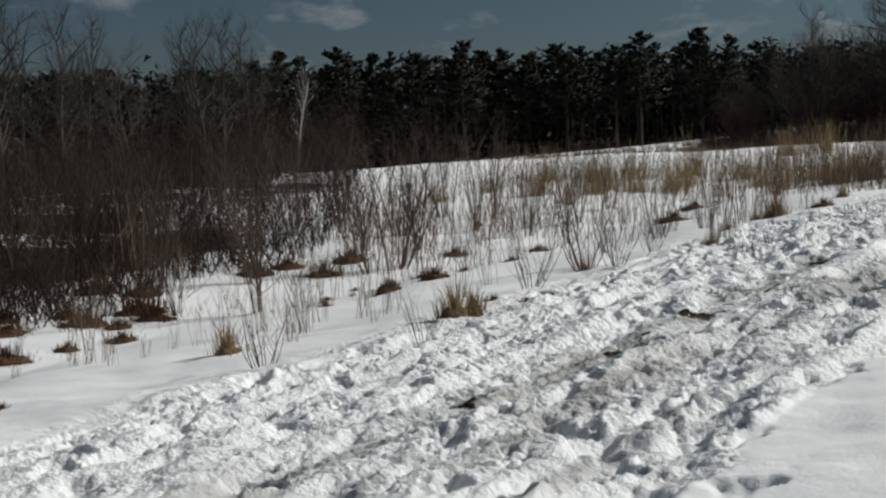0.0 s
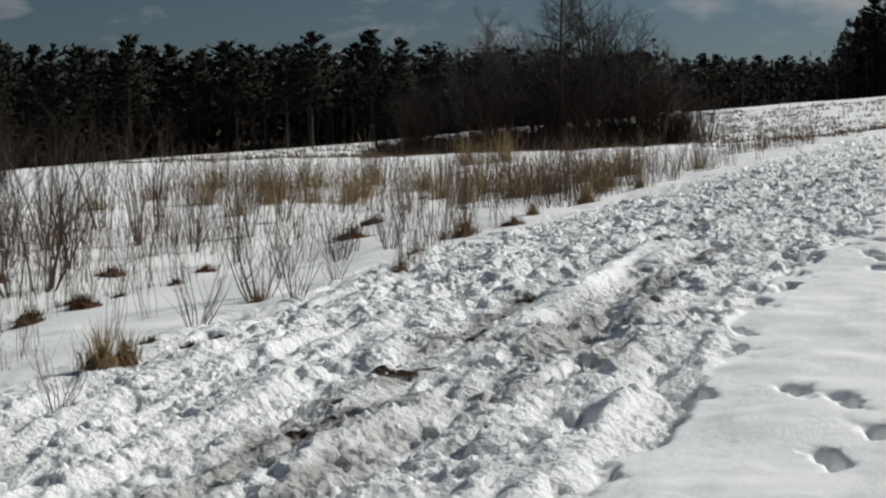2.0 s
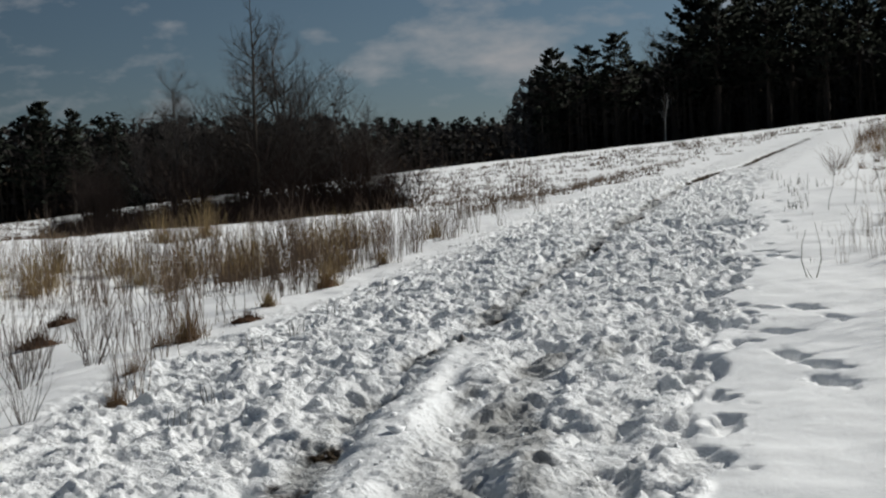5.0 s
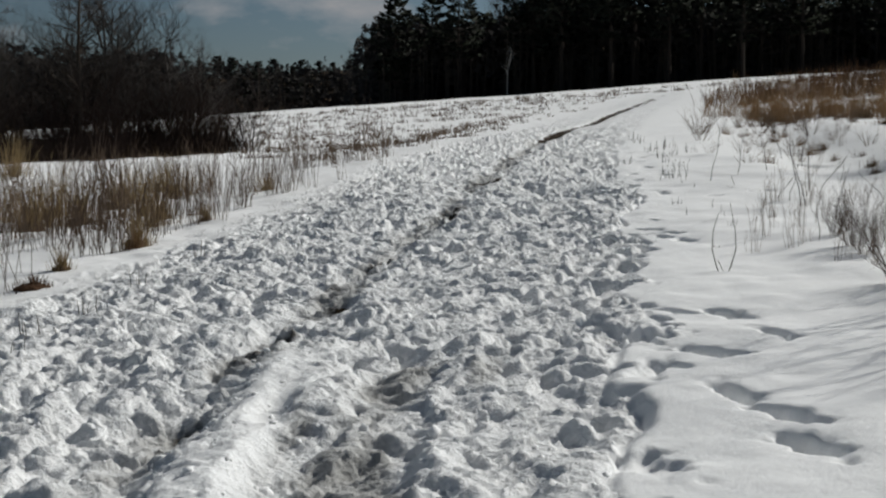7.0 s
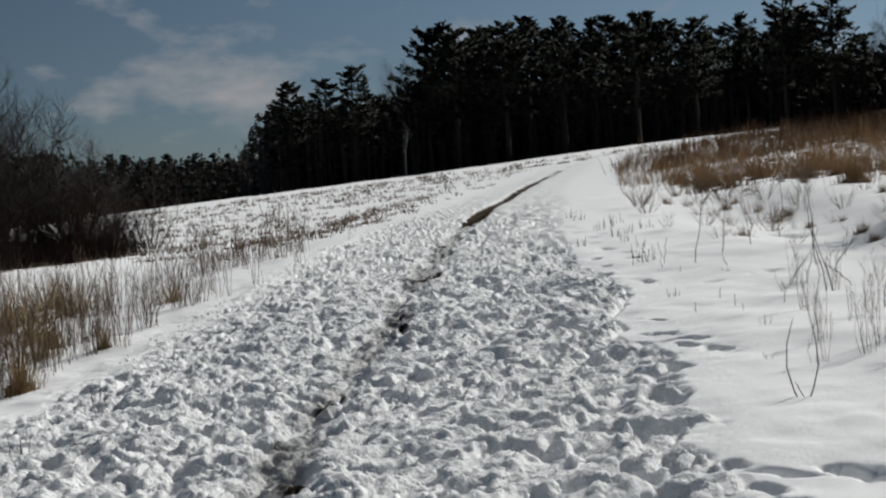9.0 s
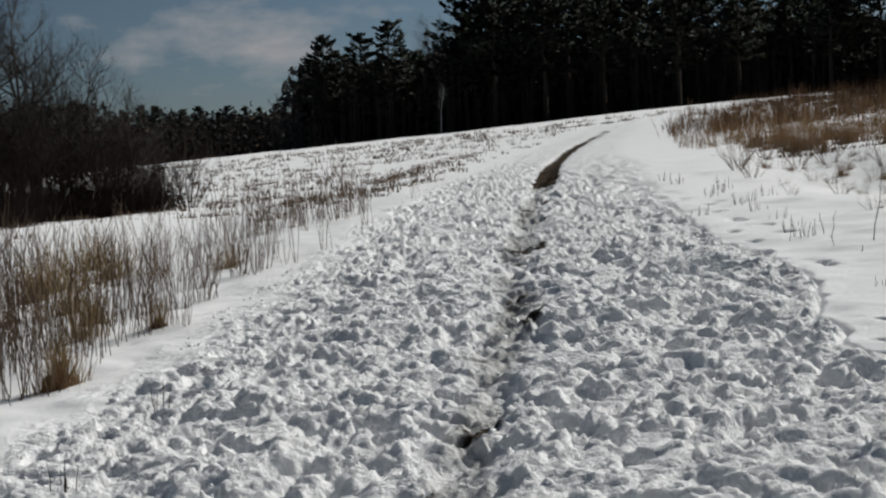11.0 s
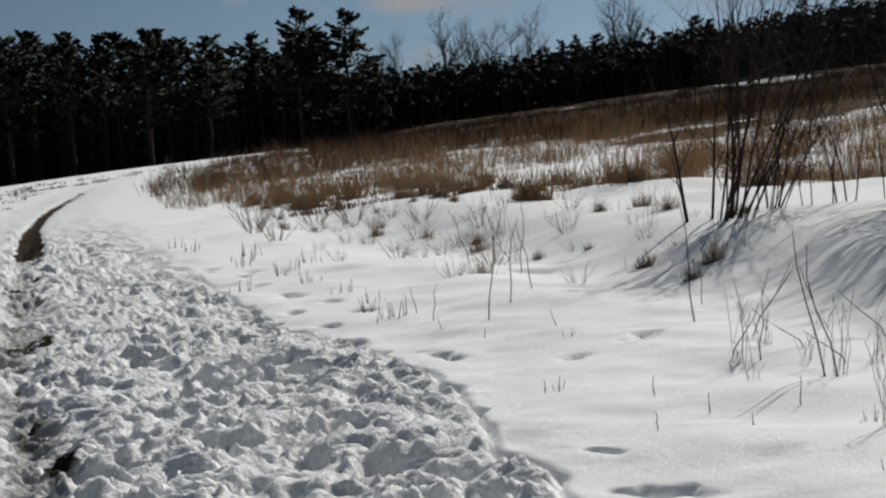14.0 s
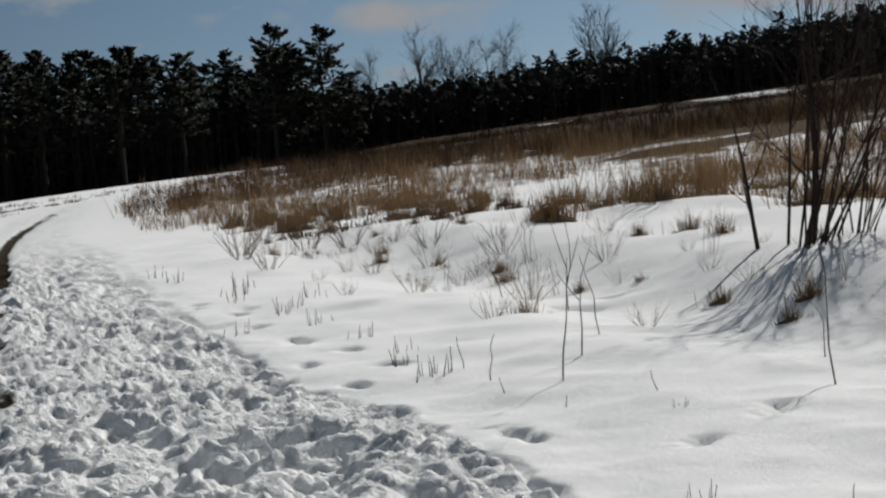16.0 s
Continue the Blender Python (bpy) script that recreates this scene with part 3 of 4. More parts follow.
def plant(key, make, x, y, turn=0.0, size=1.0, sink=0.03, lean=0.0, tall=None):
    """Puts up the first plant of a kind, and copies of it after that."""
    m = pose(x, y, ground_z(x, y) - sink, lean, 0, math.degrees(turn))
    if key not in PLANTED:
        PLANTED[key] = make()
        ob = PLANTED[key]
        ob.matrix_basis = m
    else:
        ob = copy_thing(PLANTED[key], m)
    ob.scale = (size, size, tall if tall else size)
    return ob


def soften(me, middle):
    """Turns the needles' normals outward from the trunk, so that a crown takes the light as one soft body."""
    me.polygons.foreach_set("use_smooth", np.ones(len(me.polygons), dtype=bool))
    out = []
    for v in me.vertices:
        d = Vector((v.co.x, v.co.y, 0.35 * (v.co.z - middle)))
        out.append((d.normalized() + Vector((0, 0, 0.12))).normalized())
    me.normals_split_custom_set_from_vertices(out)
    return me


def white_pine(seed, height, clear, spread, dense=1.0, peak=0.68):
    """Tall trunk, tiers of level limbs turned up at their ends, each a flat fan of fine needle plumes; a ragged pointed head."""
    def make():
        rng = random.Random(seed)
        ob = standing("pine_tree", "dark evergreen white pine with ragged plumed crown", "tree", "pines at the wood's edge")
        trunk, crown = Wood(), Wood()
        pts = [Vector((0, 0, 0))]
        for i in range(1, 9):
            pts.append(Vector((rng.gauss(0, 0.05) * i / 4, rng.gauss(0, 0.05) * i / 4, height * i / 8)))
        base = trunk.tube(pts, [height * 0.014 * (1 - 0.93 * (i / 8) ** 1.2) + 0.02 for i in range(9)], 6)
        h = clear * height
        lop = rng.uniform(0, 6.28)
        while h < height * 0.985:
            t = (h / height - clear) / (1 - clear)
            reach = spread * height * ((1 - t) ** peak * 0.96 + 0.03) * (0.5 + 0.5 * min(1, t * 3.5)) * rng.uniform(0.7, 1.2)
            for _ in range(rng.randint(4, 6)):
                a = rng.uniform(0, 2 * math.pi)
                long = reach * rng.uniform(0.55, 1.2) * (1 + 0.14 * math.cos(a - lop))
                rise = 0.0 + 0.55 * t * t + rng.gauss(0, 0.07)
                way = Vector((math.cos(a), math.sin(a), rise)).normalized()
                flat = Vector((-math.sin(a), math.cos(a), 0))
                foot = Vector((0, 0, h + rng.uniform(-0.2, 0.2)))
                tip = foot + way * long + Vector((0, 0, long * 0.14))
                trunk.tube([foot, foot + way * long * 0.55, tip], [0.02 + long * 0.013, 0.014 + long * 0.008, 0.01], 3, base + 6 * min(8, int(h / height * 8)))
                for k in range(max(8, int((9 + long * 10) * dense))):
                    u = 1 - 0.8 * rng.random() ** 1.4
                    c = foot.lerp(tip, u) + flat * rng.gauss(0, 0.17) * long * (1.25 - 0.7 * u) + Vector((0, 0, rng.gauss(0.04, 0.09) * (0.6 + 0.3 * long) + 0.10 * long * u * u))
                    plume = (way * 0.8 + flat * rng.gauss(0, 0.55) + Vector((0, 0, 0.45 + rng.gauss(0, 0.3)))).normalized()
                    crown.spray(c, plume, rng.uniform(0.35, 0.7), rng)
            h += rng.uniform(0.6, 1.1) * (height / 17) * (1.1 - 0.45 * t)
        for _ in range(16):
            crown.spray(Vector((0, 0, height * rng.uniform(0.93, 0.985))), Vector((rng.gauss(0, 0.4), rng.gauss(0, 0.4), 1)).normalized(), rng.uniform(0.3, 0.7), rng)
        part("trunk", trunk.mesh("trunk", M_PINEBARK), ob)
        part("crown", soften(crown.mesh("crown", M_NEEDLE), height * 0.55), ob)
        return ob
    return make


def spruce(seed, height, width):
    def make():
        rng = random.Random(seed)
        ob = standing("spruce_tree", "dark narrow cone-shaped spruce", "tree", "spruces along the ridge")
        trunk, crown = Wood(), Wood()
        trunk.tube([Vector((0, 0, 0)), Vector((0.03, 0.02, height * 0.5)), Vector((0, 0, height))], [height * 0.014, height * 0.008, 0.015], 6)
        h = 0.08 * height
        while h < height:
            reach = width * height * (1 - h / height) ** 0.85 + 0.12
            for _ in range(7):
                a, long = rng.uniform(0, 2 * math.pi), reach * rng.uniform(0.6, 1.1)
                for k in range(max(1, int(long * 2.4))):
                    u = rng.uniform(0.25, 1)
                    c = Vector((math.cos(a) * long * u, math.sin(a) * long * u, h - long * u * 0.22 + rng.gauss(0, 0.1)))
                    for _ in range(3):
                        out = Vector((math.cos(a) + rng.gauss(0, 0.4), math.sin(a) + rng.gauss(0, 0.4), rng.gauss(-0.1, 0.25))).normalized()
                        crown.spray(c + Vector((rng.gauss(0, 0.12), rng.gauss(0, 0.12), rng.gauss(0, 0.1))), out, rng.uniform(0.4, 0.8), rng)
            h += rng.uniform(0.4, 0.6) * height / 12
        part("trunk", trunk.mesh("trunk", M_PINEBARK, True), ob)
        part("crown", soften(crown.mesh("crown", M_NEEDLE2), height * 0.4), ob)
        return ob
    return make


def bare_tree(seed, height, upright=0.8, depth=3, label="leafless grey tree with a rounded twiggy crown", fork=0.3, mat=None, bushy=False, straight=False, thick=1.0):
    def make():
        rng = random.Random(seed)
        ob = standing("bare_tree", label, "tree", "leafless trees")
        trunk, crown = Wood(), Wood()
        pts, radii = [Vector((0, 0, 0))], [height * 0.013]
        for i in range(1, 8):
            pts.append(Vector((pts[-1].x + rng.gauss(0, 0.003 if straight else 0.012) * height, pts[-1].y + rng.gauss(0, 0.003 if straight else 0.012) * height, height * (1.0 if straight else 0.92) * i / 7)))
            radii.append(height * 0.013 * (1 - 0.9 * i / 7))
        trunk.tube(pts, radii, 6)
        for i in range(2, 8):
            share = i / 7
            if share < fork:
                continue
            for _ in range(rng.randint(5, 7) if straight else rng.randint(3, 4)):
                a = rng.uniform(0, 2 * math.pi)
                way = Vector((math.cos(a), math.sin(a), upright * (0.6 + share)))
                p = pts[i - 1].lerp(pts[i], rng.random())
                bough(crown, p, way, height * ((0.30 - 0.24 * share) if straight else (0.42 - 0.25 * share)) * rng.uniform(0.7, 1.2), thick * (radii[i] * 0.5 + height * 0.0016), rng, depth - 1, 4, 0.08, (2, 3) if bushy else (1, 3), 0.18)
        part("trunk", trunk.mesh("trunk", mat or M_BARK, True), ob)
        part("crown", crown.mesh("crown", mat or M_BARK), ob)
        return ob
    return make


def shrub(seed, height, stems, splay, depth=2, mat=None, label="leafless brown shrub of many thin stems in snow", name="shrub", forks=(1, 2), thick=1.0, lean=(0, 0), foot=0.11):
    def make():
        rng = random.Random(seed)
        ob = standing(name, label, "shrub", "leafless shrubs")
        for _ in range(stems):
            a, o = rng.uniform(0, 2 * math.pi), rng.uniform(0, foot) * height ** 0.5
            stem = Wood()
            way = Vector((math.cos(a) * splay * rng.uniform(0.3, 1.2), math.sin(a) * splay * rng.uniform(0.3, 1.2), 1)) + Vector((*lean, 0)) * rng.uniform(0.3, 1.2)
            bough(stem, Vector((math.cos(a) * o, math.sin(a) * o, -0.05)), way, height * rng.uniform(0.6, 1.0), thick * (height * rng.uniform(0.0035, 0.0065) + 0.002), rng, depth, 4, 0.12, forks, 0.09)
            part("stem", stem.mesh("stem", mat or M_TWIG), ob)
        return ob
    return make


def weed(seed, height, stalks, splay, mat=None, label="dry brown weed stalks standing out of the snow", twigs=2):
    def make():
        rng = random.Random(seed)
        ob = standing("weed_clump", label, "weed", "dry weeds beside the track")
        for _ in range(stalks):
            a = rng.uniform(0, 2 * math.pi)
            w = Wood()
            foot = Vector((rng.gauss(0, 0.06), rng.gauss(0, 0.06), -0.04))
            h = height * rng.uniform(0.45, 1.05)
            way = Vector((math.cos(a) * splay * rng.random(), math.sin(a) * splay * rng.random(), 1))
            bend = Vector((rng.gauss(0, 0.05), rng.gauss(0, 0.05), 0)) * h
            pts = [foot, foot + way * h * 0.5 + bend, foot + way * h]
            base = w.tube(pts, [0.0036, 0.003, 0.0015], 3)
            for _ in range(rng.randint(0, twigs)):
                p = pts[1].lerp(pts[2], rng.random())
                b = rng.uniform(0, 6.28)
                w.tube([p, p + Vector((math.cos(b) * 0.5, math.sin(b) * 0.5, 0.8)) * h * rng.uniform(0.12, 0.35)], [0.003, 0.0015], 3, base + 4)
            part("stalk", w.mesh("stalk", mat or M_WEED), ob)
        return ob
    return make


def tuft(seed, height, blades, radius, mat, label, mound=0.6, name="grass_tuft", thatch=None):
    """A tussock: a matted mound and the dry leaves that stand and droop from it."""
    def make():
        rng = random.Random(seed)
        ob = standing(name, label, "grass", "dry grass tussocks")
        if mound:
            bm = bmesh.new()
            bmesh.ops.create_icosphere(bm, subdivisions=3, radius=1)
            for v in bm.verts:
                k = 1 + 0.22 * noise.noise(v.co * 2.3 + Vector((seed, 0, 0))) + 0.1 * noise.noise(v.co * 6)
                v.co = Vector((v.co.x * radius * k * 0.72, v.co.y * radius * k * 0.72, max(-0.3, v.co.z) * radius * mound * k))
            me = bpy.data.meshes.new("mat")
            bm.to_mesh(me)
            bm.free()
            me.materials.append(thatch or M_MAT)
            part("mat", me, ob, "matted dead thatch")
        w = Wood()
        for _ in range(blades):
            a, o = rng.uniform(0, 2 * math.pi), radius * abs(rng.gauss(0, 0.55))
            foot = Vector((math.cos(a) * o, math.sin(a) * o, radius * mound * 0.7 * max(0, 1 - (o / radius) ** 2) - 0.02))
            h = height * (0.25 + 0.85 * rng.random() ** 1.6) * (1 - 0.35 * min(1, o / radius))
            out = rng.uniform(0.05, 0.8) * h * 0.6
            b = a + rng.gauss(0, 0.9)
            tip = foot + Vector((math.cos(b) * out, math.sin(b) * out, h * rng.uniform(0.55, 1)))
            w.blade(foot, tip, rng.uniform(0.004, 0.011), Vector((0, 0, 0.12 * h)), rng)
        part("foliage", w.mesh("foliage", mat), ob)
        return ob
    return make


EYE = (3.0, 11.0, 1.65)


def bearing(az, r):
    return EYE[0] + r * math.sin(radians(az)), EYE[1] + r * math.cos(radians(az))


def reach_to(az, r, el):
    """How tall a tree must be at that bearing and distance to reach the elevation el."""
    x, y = bearing(az, r)
    return EYE[2] + r * math.tan(radians(el)) - ground_z(x, y)


# ---- the woods round the field ----
PINES = [white_pine(11, 17, 0.36, 0.27), white_pine(12, 17, 0.28, 0.31, 1.0, 0.92), white_pine(13, 17, 0.45, 0.25), white_pine(14, 17, 0.15, 0.27, 1.3)]
SPRUCES = [spruce(21, 12, 0.17), spruce(22, 12, 0.21)]


def pine(az, el, r, kind, fat=1.0):
    x, y = bearing(az, r)
    h = reach_to(az, r, el) / 17
    ob = plant(("pine", kind), PINES[kind], x, y, az * 3.7, h * fat, 0.1, 0, h)
    return ob


def cone(az, el, r, kind, fat=1.0):
    x, y = bearing(az, r)
    h = reach_to(az, r, el) / 12
    return plant(("spruce", kind), SPRUCES[kind], x, y, az * 2.3, h * fat, 0.1, 0, h)


# the tall grove that stands where the track leads, with the two great pines at its end
for az, el, r, k in ((26.7, 3.95, 214, 3), (28.0, 4.0, 226, 0), (28.9, 4.4, 212, 0), (31.5, 4.6, 214, 1), (32.5, 5.5, 210, 0), (33.2, 5.35, 218, 2), (34.2, 5.6, 208, 0), (35.0, 5.65, 214, 2),
                     (36.2, 5.3, 206, 0), (37.3, 5.45, 212, 2), (38.7, 5.7, 204, 1), (40.7, 5.3, 206, 0), (44.5, 5.2, 199, 3), (42.3, 4.4, 215, 3), (46.2, 4.3, 212, 3)):
    pine(az, el, r, k, 1.3)
for az, el, r, k in ((43.7, 6.15, 196, 1), (45.3, 6.0, 194, 1)):
    pine(az, el, r, k, 1.3)
rnd = random.Random(3)
for i in range(42):
    az = 26.3 + i * 0.44 + rnd.uniform(-0.2, 0.2)
    pine(az, rnd.uniform(4.5, 5.6) if az > 31.5 else rnd.uniform(2.7, 3.5), rnd.uniform(220, 245), rnd.choice((0, 2, 2, 3)), 1.2)
# the long low wood on the left, with a few heads above the rest
for az, el, r, k in ((-9.5, 1.9, 168, 3), (-4.5, 2.6, 172, 0), (-2.6, 2.3, 170, 1), (0.0, 2.7, 171, 0), (2.4, 2.1, 174, 3), (3.8, 2.25, 172, 0), (5.6, 2.35, 168, 0), (6.5, 2.8, 170, 0), (8.7, 2.85, 166, 3), (9.7, 2.65, 168, 1)):
    pine(az, el, r, k, 1.15)
cone(11.2, 2.5, 166, 1, 1.25)
for i in range(38):
    az = -20 + i * 0.9 + rnd.uniform(-0.3, 0.3)
    pine(az, (2.3 if -8 < az < 12 else 1.8) + rnd.gauss(0, 0.16), rnd.uniform(174, 196), rnd.choice((1, 3, 3, 0)), 1.2)
# the far low wood between
for i in range(26):
    az = 14 + i * 0.5 + rnd.uniform(-0.15, 0.15)
    pine(az, 1.72 + rnd.gauss(0, 0.1), rnd.uniform(300, 325), rnd.choice((1, 3)), 1.2)
# small spruces and pines along the ridge on the right
for i in range(52):
    az = 45.5 + i * 0.56 + rnd.uniform(-0.2, 0.2)
    el = (3.75 if az < 50 else 4.05 + 0.09 * (az - 50)) + rnd.gauss(0, 0.16)
    if rnd.random() < 0.6:
        cone(az, el, rnd.uniform(222, 246), rnd.randint(0, 1), 1.2)
    else:
        pine(az, el - 0.1, rnd.uniform(222, 246), 3, 1.2)
pine(53.1, 4.55, 215, 2, 0.6)
pine(57.6, 4.75, 215, 3, 0.9)


def woods():
    """Trunks, saplings and low evergreen growth that close the view under the trees."""
    rng = random.Random(77)
    w, t = Wood(), Wood()
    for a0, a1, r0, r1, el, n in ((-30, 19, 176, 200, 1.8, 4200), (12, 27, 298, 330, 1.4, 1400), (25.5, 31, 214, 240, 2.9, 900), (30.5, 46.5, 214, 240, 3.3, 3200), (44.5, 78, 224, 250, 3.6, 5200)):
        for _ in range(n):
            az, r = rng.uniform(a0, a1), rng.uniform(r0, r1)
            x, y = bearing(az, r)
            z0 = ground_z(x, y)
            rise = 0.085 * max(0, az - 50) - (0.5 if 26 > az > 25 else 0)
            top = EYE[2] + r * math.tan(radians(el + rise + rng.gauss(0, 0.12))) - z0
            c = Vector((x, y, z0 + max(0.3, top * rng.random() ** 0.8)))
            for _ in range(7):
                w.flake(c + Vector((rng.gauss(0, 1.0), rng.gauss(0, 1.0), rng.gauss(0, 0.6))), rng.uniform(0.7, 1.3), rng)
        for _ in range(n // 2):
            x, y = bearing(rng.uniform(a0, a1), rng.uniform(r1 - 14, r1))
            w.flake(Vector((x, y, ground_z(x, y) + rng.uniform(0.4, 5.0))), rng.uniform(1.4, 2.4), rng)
        for _ in range(n // 14):
            az, r = rng.uniform(a0, a1), rng.uniform(r0 - 4, r0 + 6)
            x, y = bearing(az, r)
            z0 = ground_z(x, y)
            h = rng.uniform(4, 9)
            t.tube([Vector((x, y, z0 - 0.2)), Vector((x + rng.gauss(0, 0.3), y + rng.gauss(0, 0.3), z0 + h))], [0.12, 0.04], 4)
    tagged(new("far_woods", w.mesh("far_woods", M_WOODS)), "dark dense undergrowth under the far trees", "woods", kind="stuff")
    tagged(new("far_trunks", t.mesh("far_trunks", M_BARK)), "thin grey trunks along the wood's edge", "woods", kind="stuff")


woods()
BARE = [bare_tree(31, 14, 0.9, 3, mat=M_GREY, bushy=True, thick=1.4), bare_tree(32, 14, 1.3, 3, mat=M_GREY, bushy=True, thick=1.4), bare_tree(33, 14, 0.7, 3, mat=M_GREY, thick=1.4)]


def bare(az, el, r, k, fat=1.0):
    x, y = bearing(az, r)
    h = reach_to(az, r, el) / 14
    return plant(("bare", k), BARE[k], x, y, az * 5.1, h * fat, 0.1, 0, h)


for az, el, r, k in ((30.3, 4.3, 245, 0), (30.9, 4.2, 250, 1), (41.7, 4.6, 250, 2), (42.3, 4.7, 246, 0), (46.6, 4.5, 252, 1), (47.2, 4.9, 250, 0), (48.7, 5.4, 248, 1), (49.7, 5.1, 252, 1), (50.5, 5.0, 250, 0), (51.3, 5.2, 252, 2), (51.9, 5.4, 246, 0),
                     (54.6, 5.9, 250, 0), (55.0, 5.6, 255, 1), (60.5, 5.6, 250, 2), (63.5, 5.9, 250, 0), (-14.4, 2.9, 72, 0), (-16.0, 3.8, 70, 1), (-17.2, 4.4, 68, 0), (-18.4, 4.7, 70, 2), (-19.6, 4.8, 66, 0), (-20.8, 4.6, 68, 1), (-11.4, 3.4, 100, 1), (-10.6, 3.8, 96, 0), (-9.8, 3.9, 98, 0), (-9.0, 3.3, 104, 1), (13.0, 2.3, 175, 1), (25.2, 2.0, 290, 0)):
    bare(az, el, r, k, 1.1)

# the leaning birch at the grove's foot
x, y = bearing(30.6, 198)
plant("birch", bare_tree(41, 6, 1.5, 2, "white-barked birch leaning out of the dark wood", 0.5, M_BIRCH, thick=0.5), x, y, 0.3, 1.0, 0.1, 6)
x, y = bearing(-8.5, 60)
plant("birch", None, x, y, 1.3, 0.9, 0.1, 5)

# ---- the hedge island with its tall tree ----
HX, HY = 15.2, 55.6
plant("tall", bare_tree(51, 7.15, 0.35, 3, "tall leafless tree with one straight leader", 0.25, straight=True, thick=0.8), HX, HY, 0.4, 1.0, 0.05)
ROUND = [bare_tree(52, 6.0, 0.5, 4, "low spreading leafless tree with a dense round crown", 0.2, M_GREY, bushy=True, thick=1.2), bare_tree(54, 4.9, 0.45, 3, "low spreading leafless tree with a dense round crown", 0.14, M_GREY, bushy=True, thick=1.1)]
for dx, dy, k, sz in ((1.0, 0.8, 0, 1.0), (2.2, 1.4, 1, 0.95), (-2.4, 1.0, 0, 0.8), (-3.5, 0.4, 1, 0.75), (3.7, 0.2, 1, 0.7), (0.4, 2.4, 1, 1.05), (-1.2, 2.0, 1, 0.85), (-4.8, 1.4, 1, 0.6), (1.7, 1.7, 0, 0.9), (3.0, 0.9, 1, 0.92)):
    plant(("round", k), ROUND[k], HX + dx, HY + dy, dx * 2.1, sz)
HEDGE = [shrub(61, 2.3, 11, 0.5, 2, M_REDTWIG, "dense dark leafless hedge shrub", "shrub", (1, 3), 1.6), shrub(62, 2.1, 11, 0.7, 2, M_REDTWIG, "dense dark leafless hedge shrub", "shrub", (1, 3), 1.6)]
for i in range(46):
    k = i % 2
    dx = rnd.uniform(-6.0, 5.2)
    plant(("hedge", k), HEDGE[k], HX + dx, HY + rnd.uniform(-4.0 if dx < 0 else -1.5, 3.0) + 0.25 * dx, rnd.uniform(0, 6), rnd.uniform(0.6, 1.25) * (1 - 0.05 * abs(dx)))


def tangle(name, label, mat, n, spot, tall, seed):
    """Briars and saplings too fine to tell apart."""
    rng = random.Random(seed)
    w = Wood()
    for _ in range(n):
        at = spot(rng)
        if at is None:
            continue
        x, y, k = at
        h = rng.uniform(0.35, 1.0) * tall * k
        p = Vector((x, y, ground_z(x, y) - 0.03))
        d = Vector((rng.gauss(0, 0.45), rng.gauss(0, 0.45), 1)).normalized()
        e = (d + Vector((rng.gauss(0, 0.5), rng.gauss(0, 0.5), 0.0))).normalized()
        top = p + d * h * 0.6
        w.tube([p, top, top + e * h * 0.6], [0.007, 0.005, 0.002], 3)
        for _ in range(2):
            f = (d + Vector((rng.gauss(0, 0.7), rng.gauss(0, 0.7), 0.1))).normalized()
            w.tube([p.lerp(top, rng.uniform(0.4, 1.0)), top + f * h * 0.45], [0.004, 0.002], 3)
    return tagged(new(name, w.mesh(name, mat)), label, "brush", kind="stuff")


def in_hedge(rng):
    dx = rng.uniform(-6.6, 5.0)
    return HX + dx, HY + rng.uniform(-4.6 if dx < 0 else -1.6, 3.2) + 0.25 * dx, 1.1 - 0.07 * abs(dx)


def brush_edge(az):
    """How far off the thicket begins at that bearing."""
    return float(np.interp(az, (-30, -16, -12, -9, -6, -4.5, -2.6), (17.0, 17.4, 18.0, 20.8, 21.6, 23.5, 27.0)))


def in_thicket(rng):
    az = rng.uniform(-30, -2.6)
    r = brush_edge(az) + 32 * rng.random() ** 1.25
    if az > -5.5 and rng.random() < 0.5:
        return None
    return r * math.sin(radians(az)), r * math.cos(radians(az)), 0.8 + 0.03 * (r - 18)


tangle("hedge_tangle", "dark tangle of briars at the hedge's foot", M_REDTWIG, 6500, in_hedge, 1.0, 405)
tangle("brush_tangle", "reddish-brown tangle of fine briars and saplings", M_REDTWIG, 9500, in_thicket, 0.85, 404)

# ---- the thicket below the track on the left ----
THICK = [shrub(71, 2.6, 9, 0.32, 2, M_REDTWIG, "tall leafless brown shrub in a dense thicket", "shrub", (1, 3), 0.95), shrub(72, 2.2, 10, 0.45, 2, M_REDTWIG, "tall leafless brown shrub in a dense thicket", "shrub", (1, 3), 0.95), shrub(73, 3.0, 7, 0.25, 2, M_TWIG, "tall leafless grey shrub in a dense thicket", "shrub", (1, 3), 0.95)]
for i in range(112):
    az = rnd.uniform(-26, -2.8)
    r = brush_edge(az) + 0.6 + 28 * rnd.random() ** 1.2
    x, y = r * math.sin(radians(az)), r * math.cos(radians(az))
    k = rnd.choice((0, 1, 1, 2))
    plant(("thick", k), THICK[k], x, y, rnd.uniform(0, 6), rnd.uniform(0.36, 0.68) * (1 + 0.008 * (r - 20)))
FRONT = [shrub(81, 1.7, 7, 0.2, 2, M_TWIG), shrub(82, 1.6, 8, 0.3, 2, M_TWIG)]
